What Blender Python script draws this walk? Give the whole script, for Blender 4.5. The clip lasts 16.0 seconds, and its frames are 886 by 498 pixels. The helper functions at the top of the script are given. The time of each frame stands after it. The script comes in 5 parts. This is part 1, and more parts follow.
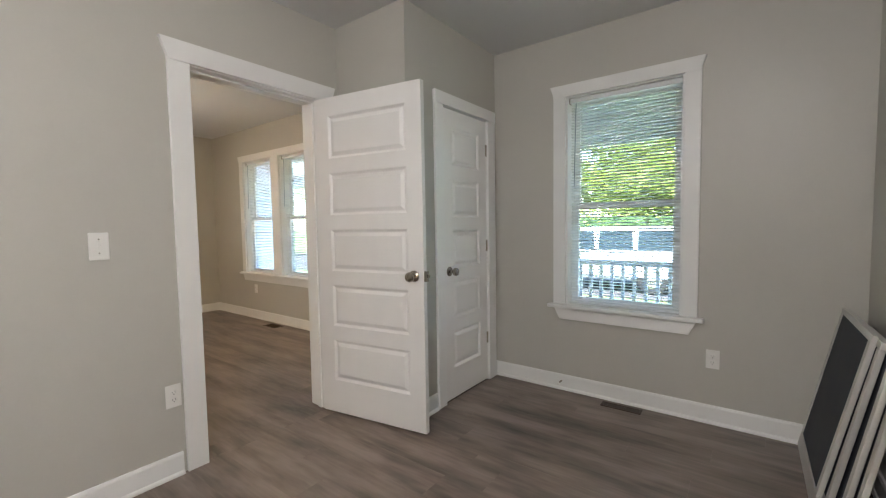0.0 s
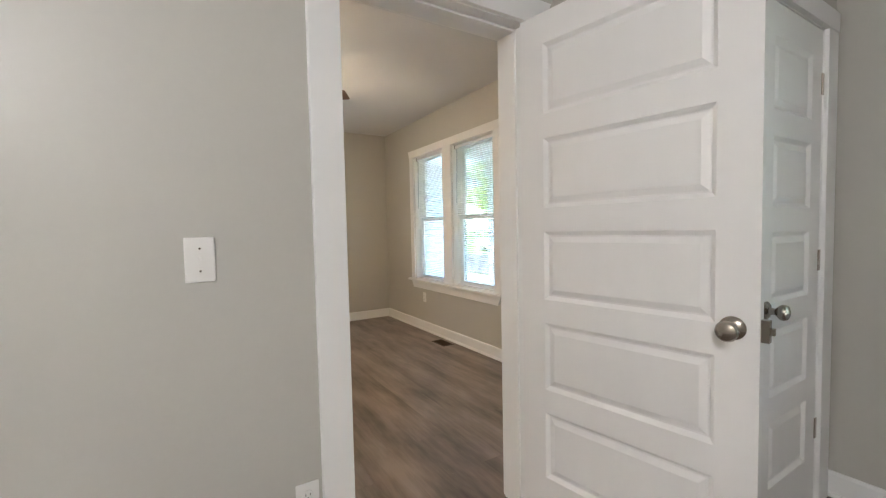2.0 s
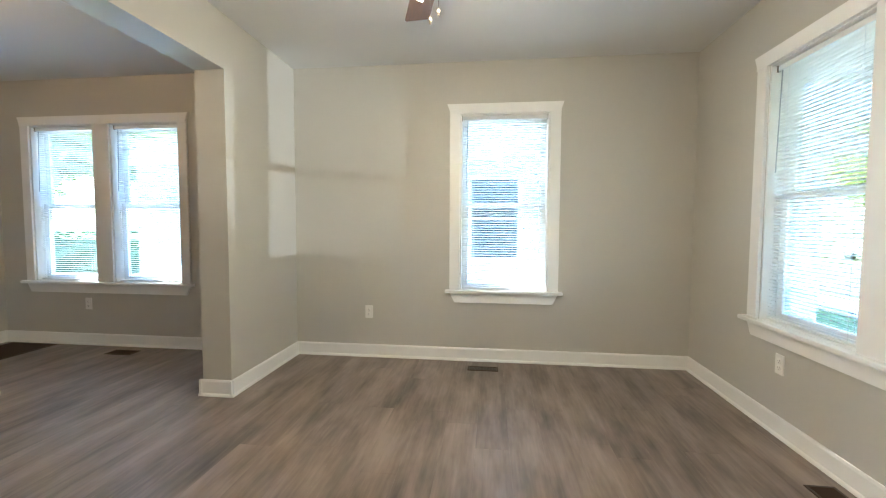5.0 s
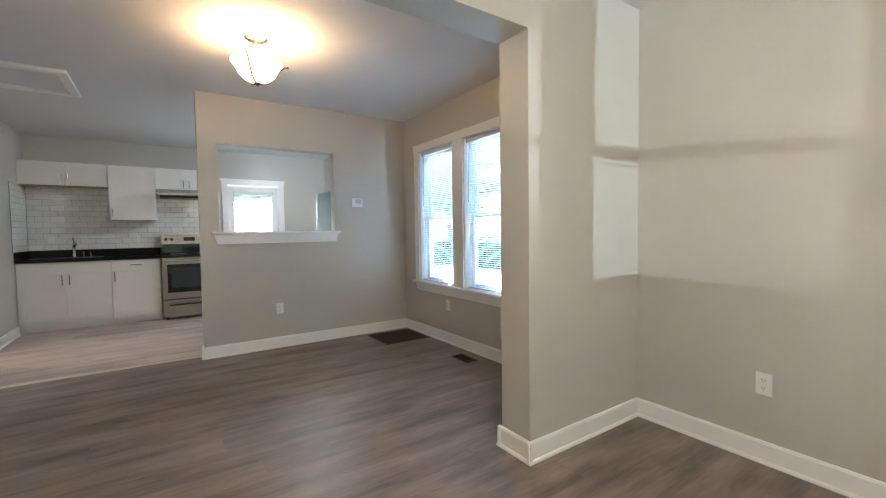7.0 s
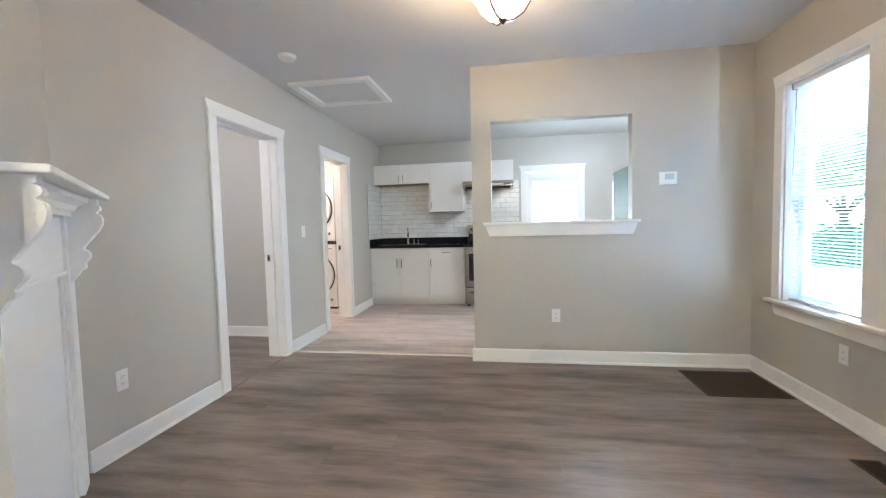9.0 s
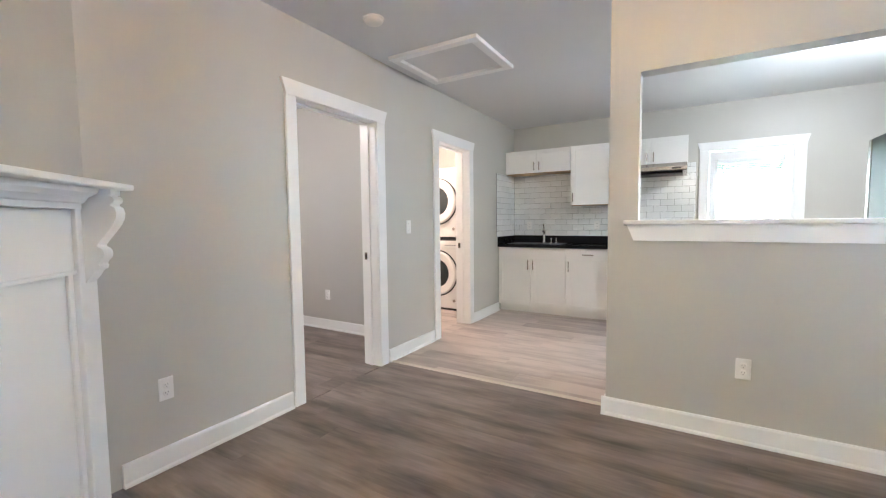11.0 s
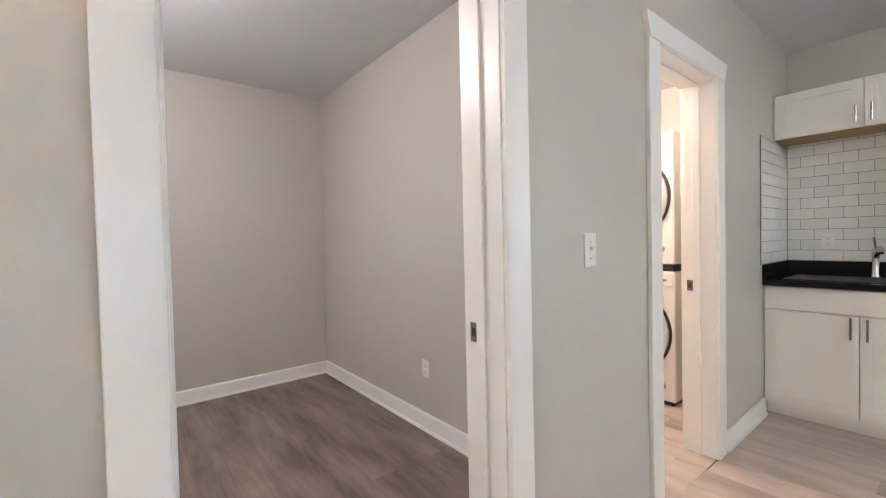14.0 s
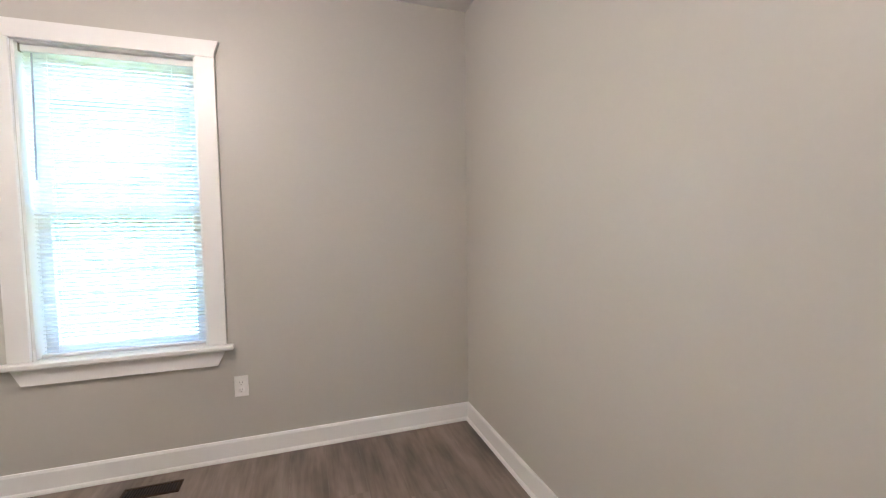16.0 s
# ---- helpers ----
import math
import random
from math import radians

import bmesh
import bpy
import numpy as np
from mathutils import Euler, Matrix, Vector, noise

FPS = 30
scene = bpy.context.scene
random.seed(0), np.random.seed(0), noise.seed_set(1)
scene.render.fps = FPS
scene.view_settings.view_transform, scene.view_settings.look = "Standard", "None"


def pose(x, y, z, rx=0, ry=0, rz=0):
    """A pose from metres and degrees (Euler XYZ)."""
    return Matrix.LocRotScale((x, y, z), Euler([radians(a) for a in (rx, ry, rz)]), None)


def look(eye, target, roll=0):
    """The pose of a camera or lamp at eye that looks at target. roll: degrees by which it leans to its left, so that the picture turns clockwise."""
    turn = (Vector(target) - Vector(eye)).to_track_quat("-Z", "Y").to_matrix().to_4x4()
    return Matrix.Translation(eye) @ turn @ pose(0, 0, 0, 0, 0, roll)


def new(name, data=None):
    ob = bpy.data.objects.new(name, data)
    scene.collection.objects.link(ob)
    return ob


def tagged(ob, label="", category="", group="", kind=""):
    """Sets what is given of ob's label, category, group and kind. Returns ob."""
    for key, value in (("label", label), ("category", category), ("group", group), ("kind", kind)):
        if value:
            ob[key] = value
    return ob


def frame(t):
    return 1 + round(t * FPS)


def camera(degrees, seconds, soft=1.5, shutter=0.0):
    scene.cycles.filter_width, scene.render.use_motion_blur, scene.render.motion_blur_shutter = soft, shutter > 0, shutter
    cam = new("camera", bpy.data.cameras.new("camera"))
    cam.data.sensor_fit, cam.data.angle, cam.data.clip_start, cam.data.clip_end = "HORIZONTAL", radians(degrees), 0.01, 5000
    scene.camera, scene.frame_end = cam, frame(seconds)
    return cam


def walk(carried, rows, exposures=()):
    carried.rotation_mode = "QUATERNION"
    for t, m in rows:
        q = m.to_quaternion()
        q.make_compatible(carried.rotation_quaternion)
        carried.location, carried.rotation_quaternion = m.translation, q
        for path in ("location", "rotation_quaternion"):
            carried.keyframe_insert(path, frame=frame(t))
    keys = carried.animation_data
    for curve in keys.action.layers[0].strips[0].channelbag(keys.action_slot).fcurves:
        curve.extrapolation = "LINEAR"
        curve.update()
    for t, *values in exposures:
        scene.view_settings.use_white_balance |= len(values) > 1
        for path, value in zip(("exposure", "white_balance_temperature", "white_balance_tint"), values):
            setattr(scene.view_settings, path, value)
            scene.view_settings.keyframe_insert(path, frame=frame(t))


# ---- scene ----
cam = camera(94.2, 16.0, soft=1.2)
PATH = [
    (0, (0.476, 0.019, 1.23), (-0.722, 1.616, 1.113), -0.9),
    (0.5, (0.287, 0.004, 1.233), (-1.118, 1.422, 1.109), -1.6),
    (1, (0.084, 0.087, 1.214), (-1.419, 1.401, 1.091), -2.0),
    (1.5, (-0.201, 0.32, 1.251), (-1.811, 1.502, 1.146), -1.5),
    (2, (-0.528, 0.533, 1.228), (-2.231, 1.577, 1.132), -1.2),
    (2.5, (-0.856, 0.752, 1.227), (-2.644, 1.645, 1.152), -0.5),
    (3, (-1.175, 1.019, 1.255), (-3.059, 1.688, 1.205), -0.5),
    (3.5, (-1.504, 1.172, 1.258), (-3.458, 1.595, 1.202), -0.3),
    (3.7, (-1.654, 1.199, 1.251), (-3.625, 1.535, 1.198), 0.1),
    (5.8, (-2.837, 1.347, 1.152), (-4.705, 0.643, 1.027), -0.5),
    (6, (-2.952, 1.325, 1.16), (-4.76, 0.478, 1.043), -0.5),
    (6.5, (-3.261, 1.259, 1.207), (-4.809, -0.003, 1.103), -0.5),
    (7, (-3.483, 1.044, 1.201), (-4.598, -0.614, 1.114), -0.8),
    (7.5, (-3.608, 0.802, 1.246), (-4.297, -1.072, 1.137), -1.1),
    (8, (-3.799, 0.57, 1.239), (-4.096, -1.405, 1.128), -1.5),
    (8.5, (-3.961, 0.363, 1.206), (-3.971, -1.633, 1.084), -1.6),
    (9, (-4.061, 0.108, 1.211), (-3.746, -1.864, 1.095), -1.4),
    (9.5, (-4.113, -0.09, 1.227), (-3.513, -1.993, 1.093), -1.1),
    (10, (-4.229, -0.316, 1.244), (-3.272, -2.065, 1.09), -0.1),
    (10.2, (-4.261, -0.402, 1.224), (-3.221, -2.104, 1.086), 0.4),
    (12.3, (-3.69, -1.576, 1.231), (-2.702, -3.311, 1.106), -2.4),
    (12.5, (-3.569, -1.705, 1.227), (-2.56, -3.429, 1.128), -2.5),
    (13, (-3.306, -2.011, 1.25), (-2.195, -3.674, 1.202), -2.6),
    (13.5, (-3.068, -2.351, 1.252), (-1.723, -3.83, 1.233), -1.9),
    (14, (-2.76, -2.591, 1.229), (-1.2, -3.842, 1.182), -1.3),
    (14.5, (-2.446, -2.786, 1.232), (-0.748, -3.841, 1.147), -0.9),
    (15, (-2.123, -2.967, 1.262), (-0.335, -3.857, 1.158), -0.7),
    (15.5, (-1.78, -3.048, 1.259), (0.056, -3.832, 1.139), -0.7),
    (16, (-1.463, -3.163, 1.263), (0.43, -3.799, 1.141), -0.7),
]
EXPOSURES = [
    (0.0, 4.38, 6100, 13), (1.0, 4.48, 6050, 13), (1.5, 4.48, 5950, 13), (2.0, 4.52, 5950, 12), (2.5, 4.45, 5850, 10), (3.0, 4.42, 6000, 9), (3.7, 4.8, 5150, 1), (6.0, 5.05, 5400, 7), (6.5, 4.9, 5300, 6), (7.0, 5.08, 5200, 7), (7.5, 5.38, 5100, 6), (8.5, 5.7, 5050, 6), (9.5, 5.78, 5000, 6), (10.0, 5.8, 5200, 7),
    (12.5, 5.78, 5300, 9), (13.5, 5.72, 5450, 10), (14.5, 5.75, 5400, 8), (15.0, 5.2, 5700, 10), (16.0, 5.8, 5600, 7),
]
walk(cam, [(t, look(eye, target, roll)) for t, eye, target, roll in PATH], EXPOSURES)

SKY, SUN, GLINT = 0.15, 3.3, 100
FAN_W, DINING_W, LAUNDRY_W = 0.88, 0.9, 1.8
# watts of the unseen lamps added to fill these rooms
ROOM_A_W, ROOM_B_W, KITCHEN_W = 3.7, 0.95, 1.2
SHADE_GLOW, BOWL_GLOW = 0.7, 0.25

# ---- world and sun ----
world = bpy.data.worlds.new("world")
scene.world = world
world.use_nodes = True
wn = world.node_tree
sky = wn.nodes.new("ShaderNodeTexSky")
sky.sky_type = "NISHITA"
sky.sun_disc = False
sky.sun_elevation, sky.sun_rotation = radians(58), radians(196)
wn.links.new(sky.outputs[0], wn.nodes["Background"].inputs[0])
wn.nodes["Background"].inputs[1].default_value = SKY

sun = new("sun", bpy.data.lights.new("sun", "SUN"))
sun.data.energy, sun.data.angle, sun.data.color = SUN, radians(0.5), (1.0, 0.95, 0.88)
sun.matrix_basis = look((0, 0, 30), (-math.sin(radians(196)) * math.cos(radians(58)), -math.cos(radians(196)) * math.cos(radians(58)), 30 - math.sin(radians(58))))

# added spot lamp standing in for sunlight thrown back by the parked car's side
glint = new("glint_stand_in", bpy.data.lights.new("glint_stand_in", "SPOT"))
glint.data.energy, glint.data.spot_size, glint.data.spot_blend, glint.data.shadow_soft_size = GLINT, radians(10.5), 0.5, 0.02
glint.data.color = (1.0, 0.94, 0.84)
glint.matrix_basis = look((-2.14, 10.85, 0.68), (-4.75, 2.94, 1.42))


def lamp(name, place, watts, colour, radius=0.04):
    ob = new(name, bpy.data.lights.new(name, "POINT"))
    ob.data.energy, ob.data.color, ob.data.shadow_soft_size = watts, colour, radius
    ob.location = place
    return ob


# ---- materials ----
def mat(name, colour, rough=0.5, metal=0.0, spread=0.06, scale=3.0, fine=0.0, fine_scale=300.0, bump=0.0, bump_scale=120.0, coat=0.0, per_object=0.0, glow=0.0, glow_colour=None, stretch=(1, 1, 1), vary=0.08):
    m = bpy.data.materials.new(name)
    m.use_nodes = True
    nt = m.node_tree
    b = nt.nodes["Principled BSDF"]
    b.inputs["Roughness"].default_value, b.inputs["Metallic"].default_value = rough, metal
    b.inputs["Coat Weight"].default_value = coat
    tc = nt.nodes.new("ShaderNodeTexCoord")
    mp = nt.nodes.new("ShaderNodeMapping")
    mp.inputs["Scale"].default_value = stretch
    nt.links.new(tc.outputs["Object"], mp.inputs[0])
    big = nt.nodes.new("ShaderNodeTexNoise")
    big.inputs["Scale"].default_value, big.inputs["Detail"].default_value = scale, 4
    nt.links.new(mp.outputs[0], big.inputs["Vector"])
    val = nt.nodes.new("ShaderNodeMapRange")
    val.inputs["To Min"].default_value, val.inputs["To Max"].default_value = 1 - spread, 1 + spread
    nt.links.new(big.outputs["Fac"], val.inputs["Value"])
    last = val.outputs[0]
    if fine:
        sm = nt.nodes.new("ShaderNodeTexNoise")
        sm.inputs["Scale"].default_value, sm.inputs["Detail"].default_value = fine_scale, 2
        nt.links.new(mp.outputs[0], sm.inputs["Vector"])
        v2 = nt.nodes.new("ShaderNodeMapRange")
        v2.inputs["To Min"].default_value, v2.inputs["To Max"].default_value = 1 - fine, 1 + fine
        nt.links.new(sm.outputs["Fac"], v2.inputs["Value"])
        mu = nt.nodes.new("ShaderNodeMath")
        mu.operation = "MULTIPLY"
        nt.links.new(last, mu.inputs[0]), nt.links.new(v2.outputs[0], mu.inputs[1])
        last = mu.outputs[0]
    if per_object:
        oi = nt.nodes.new("ShaderNodeObjectInfo")
        v3 = nt.nodes.new("ShaderNodeMapRange")
        v3.inputs["To Min"].default_value, v3.inputs["To Max"].default_value = 1 - per_object, 1 + per_object
        nt.links.new(oi.outputs["Random"], v3.inputs["Value"])
        mu = nt.nodes.new("ShaderNodeMath")
        mu.operation = "MULTIPLY"
        nt.links.new(last, mu.inputs[0]), nt.links.new(v3.outputs[0], mu.inputs[1])
        last = mu.outputs[0]
    mix = nt.nodes.new("ShaderNodeVectorMath")
    mix.operation = "SCALE"
    mix.inputs[0].default_value = colour
    nt.links.new(last, mix.inputs["Scale"])
    nt.links.new(mix.outputs[0], b.inputs["Base Color"])
    rr = nt.nodes.new("ShaderNodeMapRange")
    rr.inputs["To Min"].default_value, rr.inputs["To Max"].default_value = max(0.02, rough - vary), min(1, rough + vary)
    nt.links.new(big.outputs["Fac"], rr.inputs["Value"]), nt.links.new(rr.outputs[0], b.inputs["Roughness"])
    if bump:
        bn = nt.nodes.new("ShaderNodeTexNoise")
        bn.inputs["Scale"].default_value, bn.inputs["Detail"].default_value = bump_scale, 3
        nt.links.new(mp.outputs[0], bn.inputs["Vector"])
        bp = nt.nodes.new("ShaderNodeBump")
        bp.inputs["Strength"].default_value, bp.inputs["Distance"].default_value = bump, 0.002
        nt.links.new(bn.outputs["Fac"], bp.inputs["Height"]), nt.links.new(bp.outputs[0], b.inputs["Normal"])
    if glow:
        b.inputs["Emission Color"].default_value = (*(glow_colour or colour), 1)
        b.inputs["Emission Strength"].default_value = glow
    return m


def plank_mat(name, dark, light, rough, own=1.0, tone=0.1):
    """Vinyl plank: long streaks along x, cloudy patches, each plank a tone of its own."""
    m = bpy.data.materials.new(name)
    m.use_nodes = True
    nt = m.node_tree
    b = nt.nodes["Principled BSDF"]
    tc = nt.nodes.new("ShaderNodeTexCoord")
    geo = nt.nodes.new("ShaderNodeNewGeometry")
    oi = nt.nodes.new("ShaderNodeObjectInfo")
    shift = nt.nodes.new("ShaderNodeVectorMath")
    shift.operation = "MULTIPLY_ADD"
    shift.inputs[1].default_value = (1, 1, 1)
    nt.links.new(geo.outputs["Position"], shift.inputs[0])
    off = nt.nodes.new("ShaderNodeVectorMath")
    off.operation = "SCALE"
    off.inputs[0].default_value = (37 * own, 11 * own, 5 * own)
    nt.links.new(oi.outputs["Random"], off.inputs["Scale"]), nt.links.new(off.outputs[0], shift.inputs[2])
    facs = []
    for stretch, scale, detail in (((1.2, 8, 1), 1.0, 4), ((3.0, 55, 1), 1.0, 3), ((1.1, 3.4, 1), 1.7, 3)):
        mp = nt.nodes.new("ShaderNodeMapping")
        mp.inputs["Scale"].default_value = stretch
        nt.links.new(shift.outputs[0], mp.inputs[0])
        n = nt.nodes.new("ShaderNodeTexNoise")
        n.inputs["Scale"].default_value, n.inputs["Detail"].default_value = scale, detail
        n.inputs["Roughness"].default_value = 0.6
        nt.links.new(mp.outputs[0], n.inputs["Vector"])
        facs.append(n.outputs["Fac"])
    def combine(a, c, k):
        s = nt.nodes.new("ShaderNodeMath")
        s.operation = "MULTIPLY_ADD"
        s.inputs[1].default_value = k
        nt.links.new(c, s.inputs[0]), nt.links.new(a, s.inputs[2])
        return s.outputs[0]
    base = nt.nodes.new("ShaderNodeMath")
    base.operation = "MULTIPLY"
    base.inputs[1].default_value = 0.55
    nt.links.new(facs[0], base.inputs[0])
    total = combine(combine(combine(base.outputs[0], facs[1], 0.16), facs[2], 0.55), oi.outputs["Random"], tone)
    rng = nt.nodes.new("ShaderNodeMapRange")
    rng.inputs["From Min"].default_value, rng.inputs["From Max"].default_value = 0.47, 0.80
    nt.links.new(total, rng.inputs["Value"])
    mix = nt.nodes.new("ShaderNodeMix")
    mix.data_type = "RGBA"
    mix.inputs["A"].default_value, mix.inputs["B"].default_value = (*dark, 1), (*light, 1)
    nt.links.new(rng.outputs[0], mix.inputs["Factor"])
    nt.links.new(mix.outputs["Result"], b.inputs["Base Color"])
    rr = nt.nodes.new("ShaderNodeMapRange")
    rr.inputs["To Min"].default_value, rr.inputs["To Max"].default_value = rough - 0.1, rough + 0.12
    nt.links.new(facs[2], rr.inputs["Value"]), nt.links.new(rr.outputs[0], b.inputs["Roughness"])
    bp = nt.nodes.new("ShaderNodeBump")
    bp.inputs["Strength"].default_value, bp.inputs["Distance"].default_value = 0.12, 0.001
    nt.links.new(facs[1], bp.inputs["Height"]), nt.links.new(bp.outputs[0], b.inputs["Normal"])
    return m


def glass_mat(name, tint=(1, 1, 1)):
    m = bpy.data.materials.new(name)
    m.use_nodes = True
    nt = m.node_tree
    nt.nodes.remove(nt.nodes["Principled BSDF"])
    tr, gl, mx, fr = (nt.nodes.new("ShaderNode" + s) for s in ("BsdfTransparent", "BsdfGlossy", "MixShader", "LayerWeight"))
    tr.inputs[0].default_value = (*tint, 1)
    gl.inputs["Roughness"].default_value = 0.02
    pw, ma = nt.nodes.new("ShaderNodeMath"), nt.nodes.new("ShaderNodeMath")
    pw.operation, ma.operation = "POWER", "MULTIPLY_ADD"
    pw.inputs[1].default_value, ma.inputs[1].default_value, ma.inputs[2].default_value = 5.0, 0.9, 0.03
    fr.inputs[0].default_value = 0.5
    nt.links.new(fr.outputs["Facing"], pw.inputs[0]), nt.links.new(pw.outputs[0], ma.inputs[0]), nt.links.new(ma.outputs[0], mx.inputs[0])
    nt.links.new(tr.outputs[0], mx.inputs[1]), nt.links.new(gl.outputs[0], mx.inputs[2])
    nt.links.new(mx.outputs[0], nt.nodes["Material Output"].inputs[0])
    return m


def slat_mat(name):
    """Thin white vinyl that lets some light through."""
    m = bpy.data.materials.new(name)
    m.use_nodes = True
    nt = m.node_tree
    b = nt.nodes["Principled BSDF"]
    b.inputs["Base Color"].default_value, b.inputs["Roughness"].default_value = (0.88, 0.88, 0.86, 1), 0.4
    tl, mx = nt.nodes.new("ShaderNodeBsdfTranslucent"), nt.nodes.new("ShaderNodeMixShader")
    tl.inputs[0].default_value = (0.93, 0.93, 0.90, 1)
    n = nt.nodes.new("ShaderNodeTexNoise")
    n.inputs["Scale"].default_value = 6
    r = nt.nodes.new("ShaderNodeMapRange")
    r.inputs["To Min"].default_value, r.inputs["To Max"].default_value = 0.55, 0.7
    nt.links.new(n.outputs["Fac"], r.inputs["Value"]), nt.links.new(r.outputs[0], mx.inputs[0])
    nt.links.new(b.outputs[0], mx.inputs[1]), nt.links.new(tl.outputs[0], mx.inputs[2])
    nt.links.new(mx.outputs[0], nt.nodes["Material Output"].inputs[0])
    return m


PAINT = mat("greige_wall_paint", (0.54, 0.524, 0.478), 0.42, spread=0.025, scale=1.2, fine=0.015, fine_scale=60, bump=0.12, bump_scale=260)
CEIL = mat("ceiling_paint", (0.72, 0.725, 0.73), 0.85, spread=0.02, scale=1.5, bump=0.15, bump_scale=180)
TRIM = mat("white_trim_paint", (0.86, 0.86, 0.845), 0.32, spread=0.02, scale=4, bump=0.05, bump_scale=90)
DOORW = mat("white_door_paint", (0.86, 0.85, 0.835), 0.38, spread=0.025, scale=3, bump=0.12, bump_scale=160, stretch=(4, 4, 0.6))
VINYL = mat("window_vinyl", (0.82, 0.83, 0.83), 0.35, spread=0.02, scale=5)
SLAT = slat_mat("blind_slat")
PLATE = mat("plate_plastic", (0.83, 0.82, 0.79), 0.3, spread=0.01)
# for flat dark patches that paint the shade inside slots, holes and ducts
HOLE_SHADE = mat("hole_shade", (0.03, 0.03, 0.03), 0.6)
DARKFLOOR = plank_mat("dark_vinyl_plank", (0.078, 0.061, 0.052), (0.315, 0.253, 0.215), 0.42, 0.004, 0.05)
PALEFLOOR = plank_mat("pale_vinyl_plank", (0.26, 0.210, 0.178), (0.57, 0.487, 0.43), 0.4, 1.0, 0.14)
SUBFLOOR = mat("subfloor", (0.05, 0.045, 0.04), 0.8)
NICKEL = mat("satin_nickel", (0.38, 0.34, 0.29), 0.25, metal=1.0, spread=0.05, scale=20)
CHROME = mat("bright_steel", (0.62, 0.60, 0.57), 0.22, metal=1.0, spread=0.04)
STEEL = mat("stainless_steel", (0.36, 0.335, 0.31), 0.24, metal=1.0, spread=0.03, scale=2, fine=0.015, fine_scale=6, stretch=(1, 1, 60), vary=0.015)
BRONZE = mat("register_brown", (0.055, 0.035, 0.024), 0.45, metal=0.6, spread=0.15, scale=20)
GRANITE = mat("black_granite", (0.012, 0.012, 0.013), 0.16, spread=0.3, scale=40, fine=0.6, fine_scale=400)
GRANITE.node_tree.nodes["Principled BSDF"].inputs["Specular IOR Level"].default_value = 0.15
CABINET = mat("white_cabinet_paint", (0.83, 0.815, 0.785), 0.36, spread=0.02, scale=4)
RAWPLY = mat("cabinet_underside", (0.46, 0.30, 0.15), 0.6, spread=0.12, scale=8)
TILE = mat("white_glazed_tile", (0.78, 0.79, 0.78), 0.13, spread=0.03, scale=8, per_object=0.05, bump=0.12, bump_scale=14, vary=0.03)
GROUT = mat("grey_grout", (0.17, 0.165, 0.155), 0.85, spread=0.1, scale=30)
BLACKGLASS = mat("black_glass", (0.008, 0.008, 0.009), 0.06, spread=0.1)
OVENGLASS = mat("oven_window_glass", (0.035, 0.042, 0.044), 0.08, spread=0.1)
BLACK = mat("black_plastic", (0.015, 0.015, 0.016), 0.4)
WASHERW = mat("washer_enamel", (0.80, 0.79, 0.76), 0.25, spread=0.01)
WOODBLADE = mat("fan_blade_walnut", (0.090, 0.052, 0.034), 0.5, spread=0.35, scale=3, fine=0.2, fine_scale=20, stretch=(1, 9, 9))
SHADE = mat("frosted_glass_shade", (0.9, 0.86, 0.78), 0.4, glow=SHADE_GLOW, glow_colour=(1.0, 0.80, 0.52))
BOWL = mat("alabaster_glass_bowl", (0.9, 0.82, 0.66), 0.4, glow=BOWL_GLOW, glow_colour=(1.0, 0.70, 0.36))
# grey tint put in to dim the bright outdoors seen through the panes
GLASS = glass_mat("window_glass", (0.64, 0.665, 0.655))
SCREEN = mat("screen_mesh", (0.012, 0.018, 0.03), 0.6, spread=0.2, fine=0.3, fine_scale=500)
ALU = mat("screen_aluminium", (0.62, 0.61, 0.58), 0.4, metal=0.3, spread=0.05)
FRIDGE = mat("fridge_side_grey", (0.10, 0.125, 0.11), 0.45, metal=0.0, spread=0.06, scale=2)
LCD = mat("thermostat_screen", (0.48, 0.56, 0.55), 0.3)
DECK = mat("porch_deck_paint", (0.46, 0.47, 0.47), 0.6, spread=0.12, scale=5, per_object=0.08)
EXTWHITE = mat("white_exterior_paint", (0.78, 0.79, 0.80), 0.6, spread=0.05, scale=4)
SIDING = mat("neighbour_siding", (0.60, 0.67, 0.75), 0.6, spread=0.05, scale=3, per_object=0.03)
SIDING2 = mat("neighbour_siding_pale", (0.46, 0.51, 0.54), 0.6, spread=0.05, scale=3, per_object=0.03)
ROOFM = mat("asphalt_shingle", (0.10, 0.10, 0.11), 0.9, spread=0.25, scale=12)
BLUEGLASS = mat("far_window_glass", (0.035, 0.055, 0.07), 0.08, spread=0.2)
GRASS = mat("lawn", (0.11, 0.155, 0.05), 0.9, spread=0.4, scale=1.2, fine=0.3, fine_scale=25)
ASPHALT = mat("street_asphalt", (0.06, 0.06, 0.062), 0.9, spread=0.2, scale=3, fine=0.2, fine_scale=60)
CONCRETE = mat("concrete_drive", (0.40, 0.39, 0.37), 0.85, spread=0.12, scale=2, fine=0.1, fine_scale=50)
BARK = mat("tree_bark", (0.10, 0.075, 0.055), 0.9, spread=0.35, scale=8, bump=0.6, bump_scale=20)
LEAF = mat("tree_leaf", (0.25, 0.30, 0.08), 0.6, spread=0.45, scale=1.5)


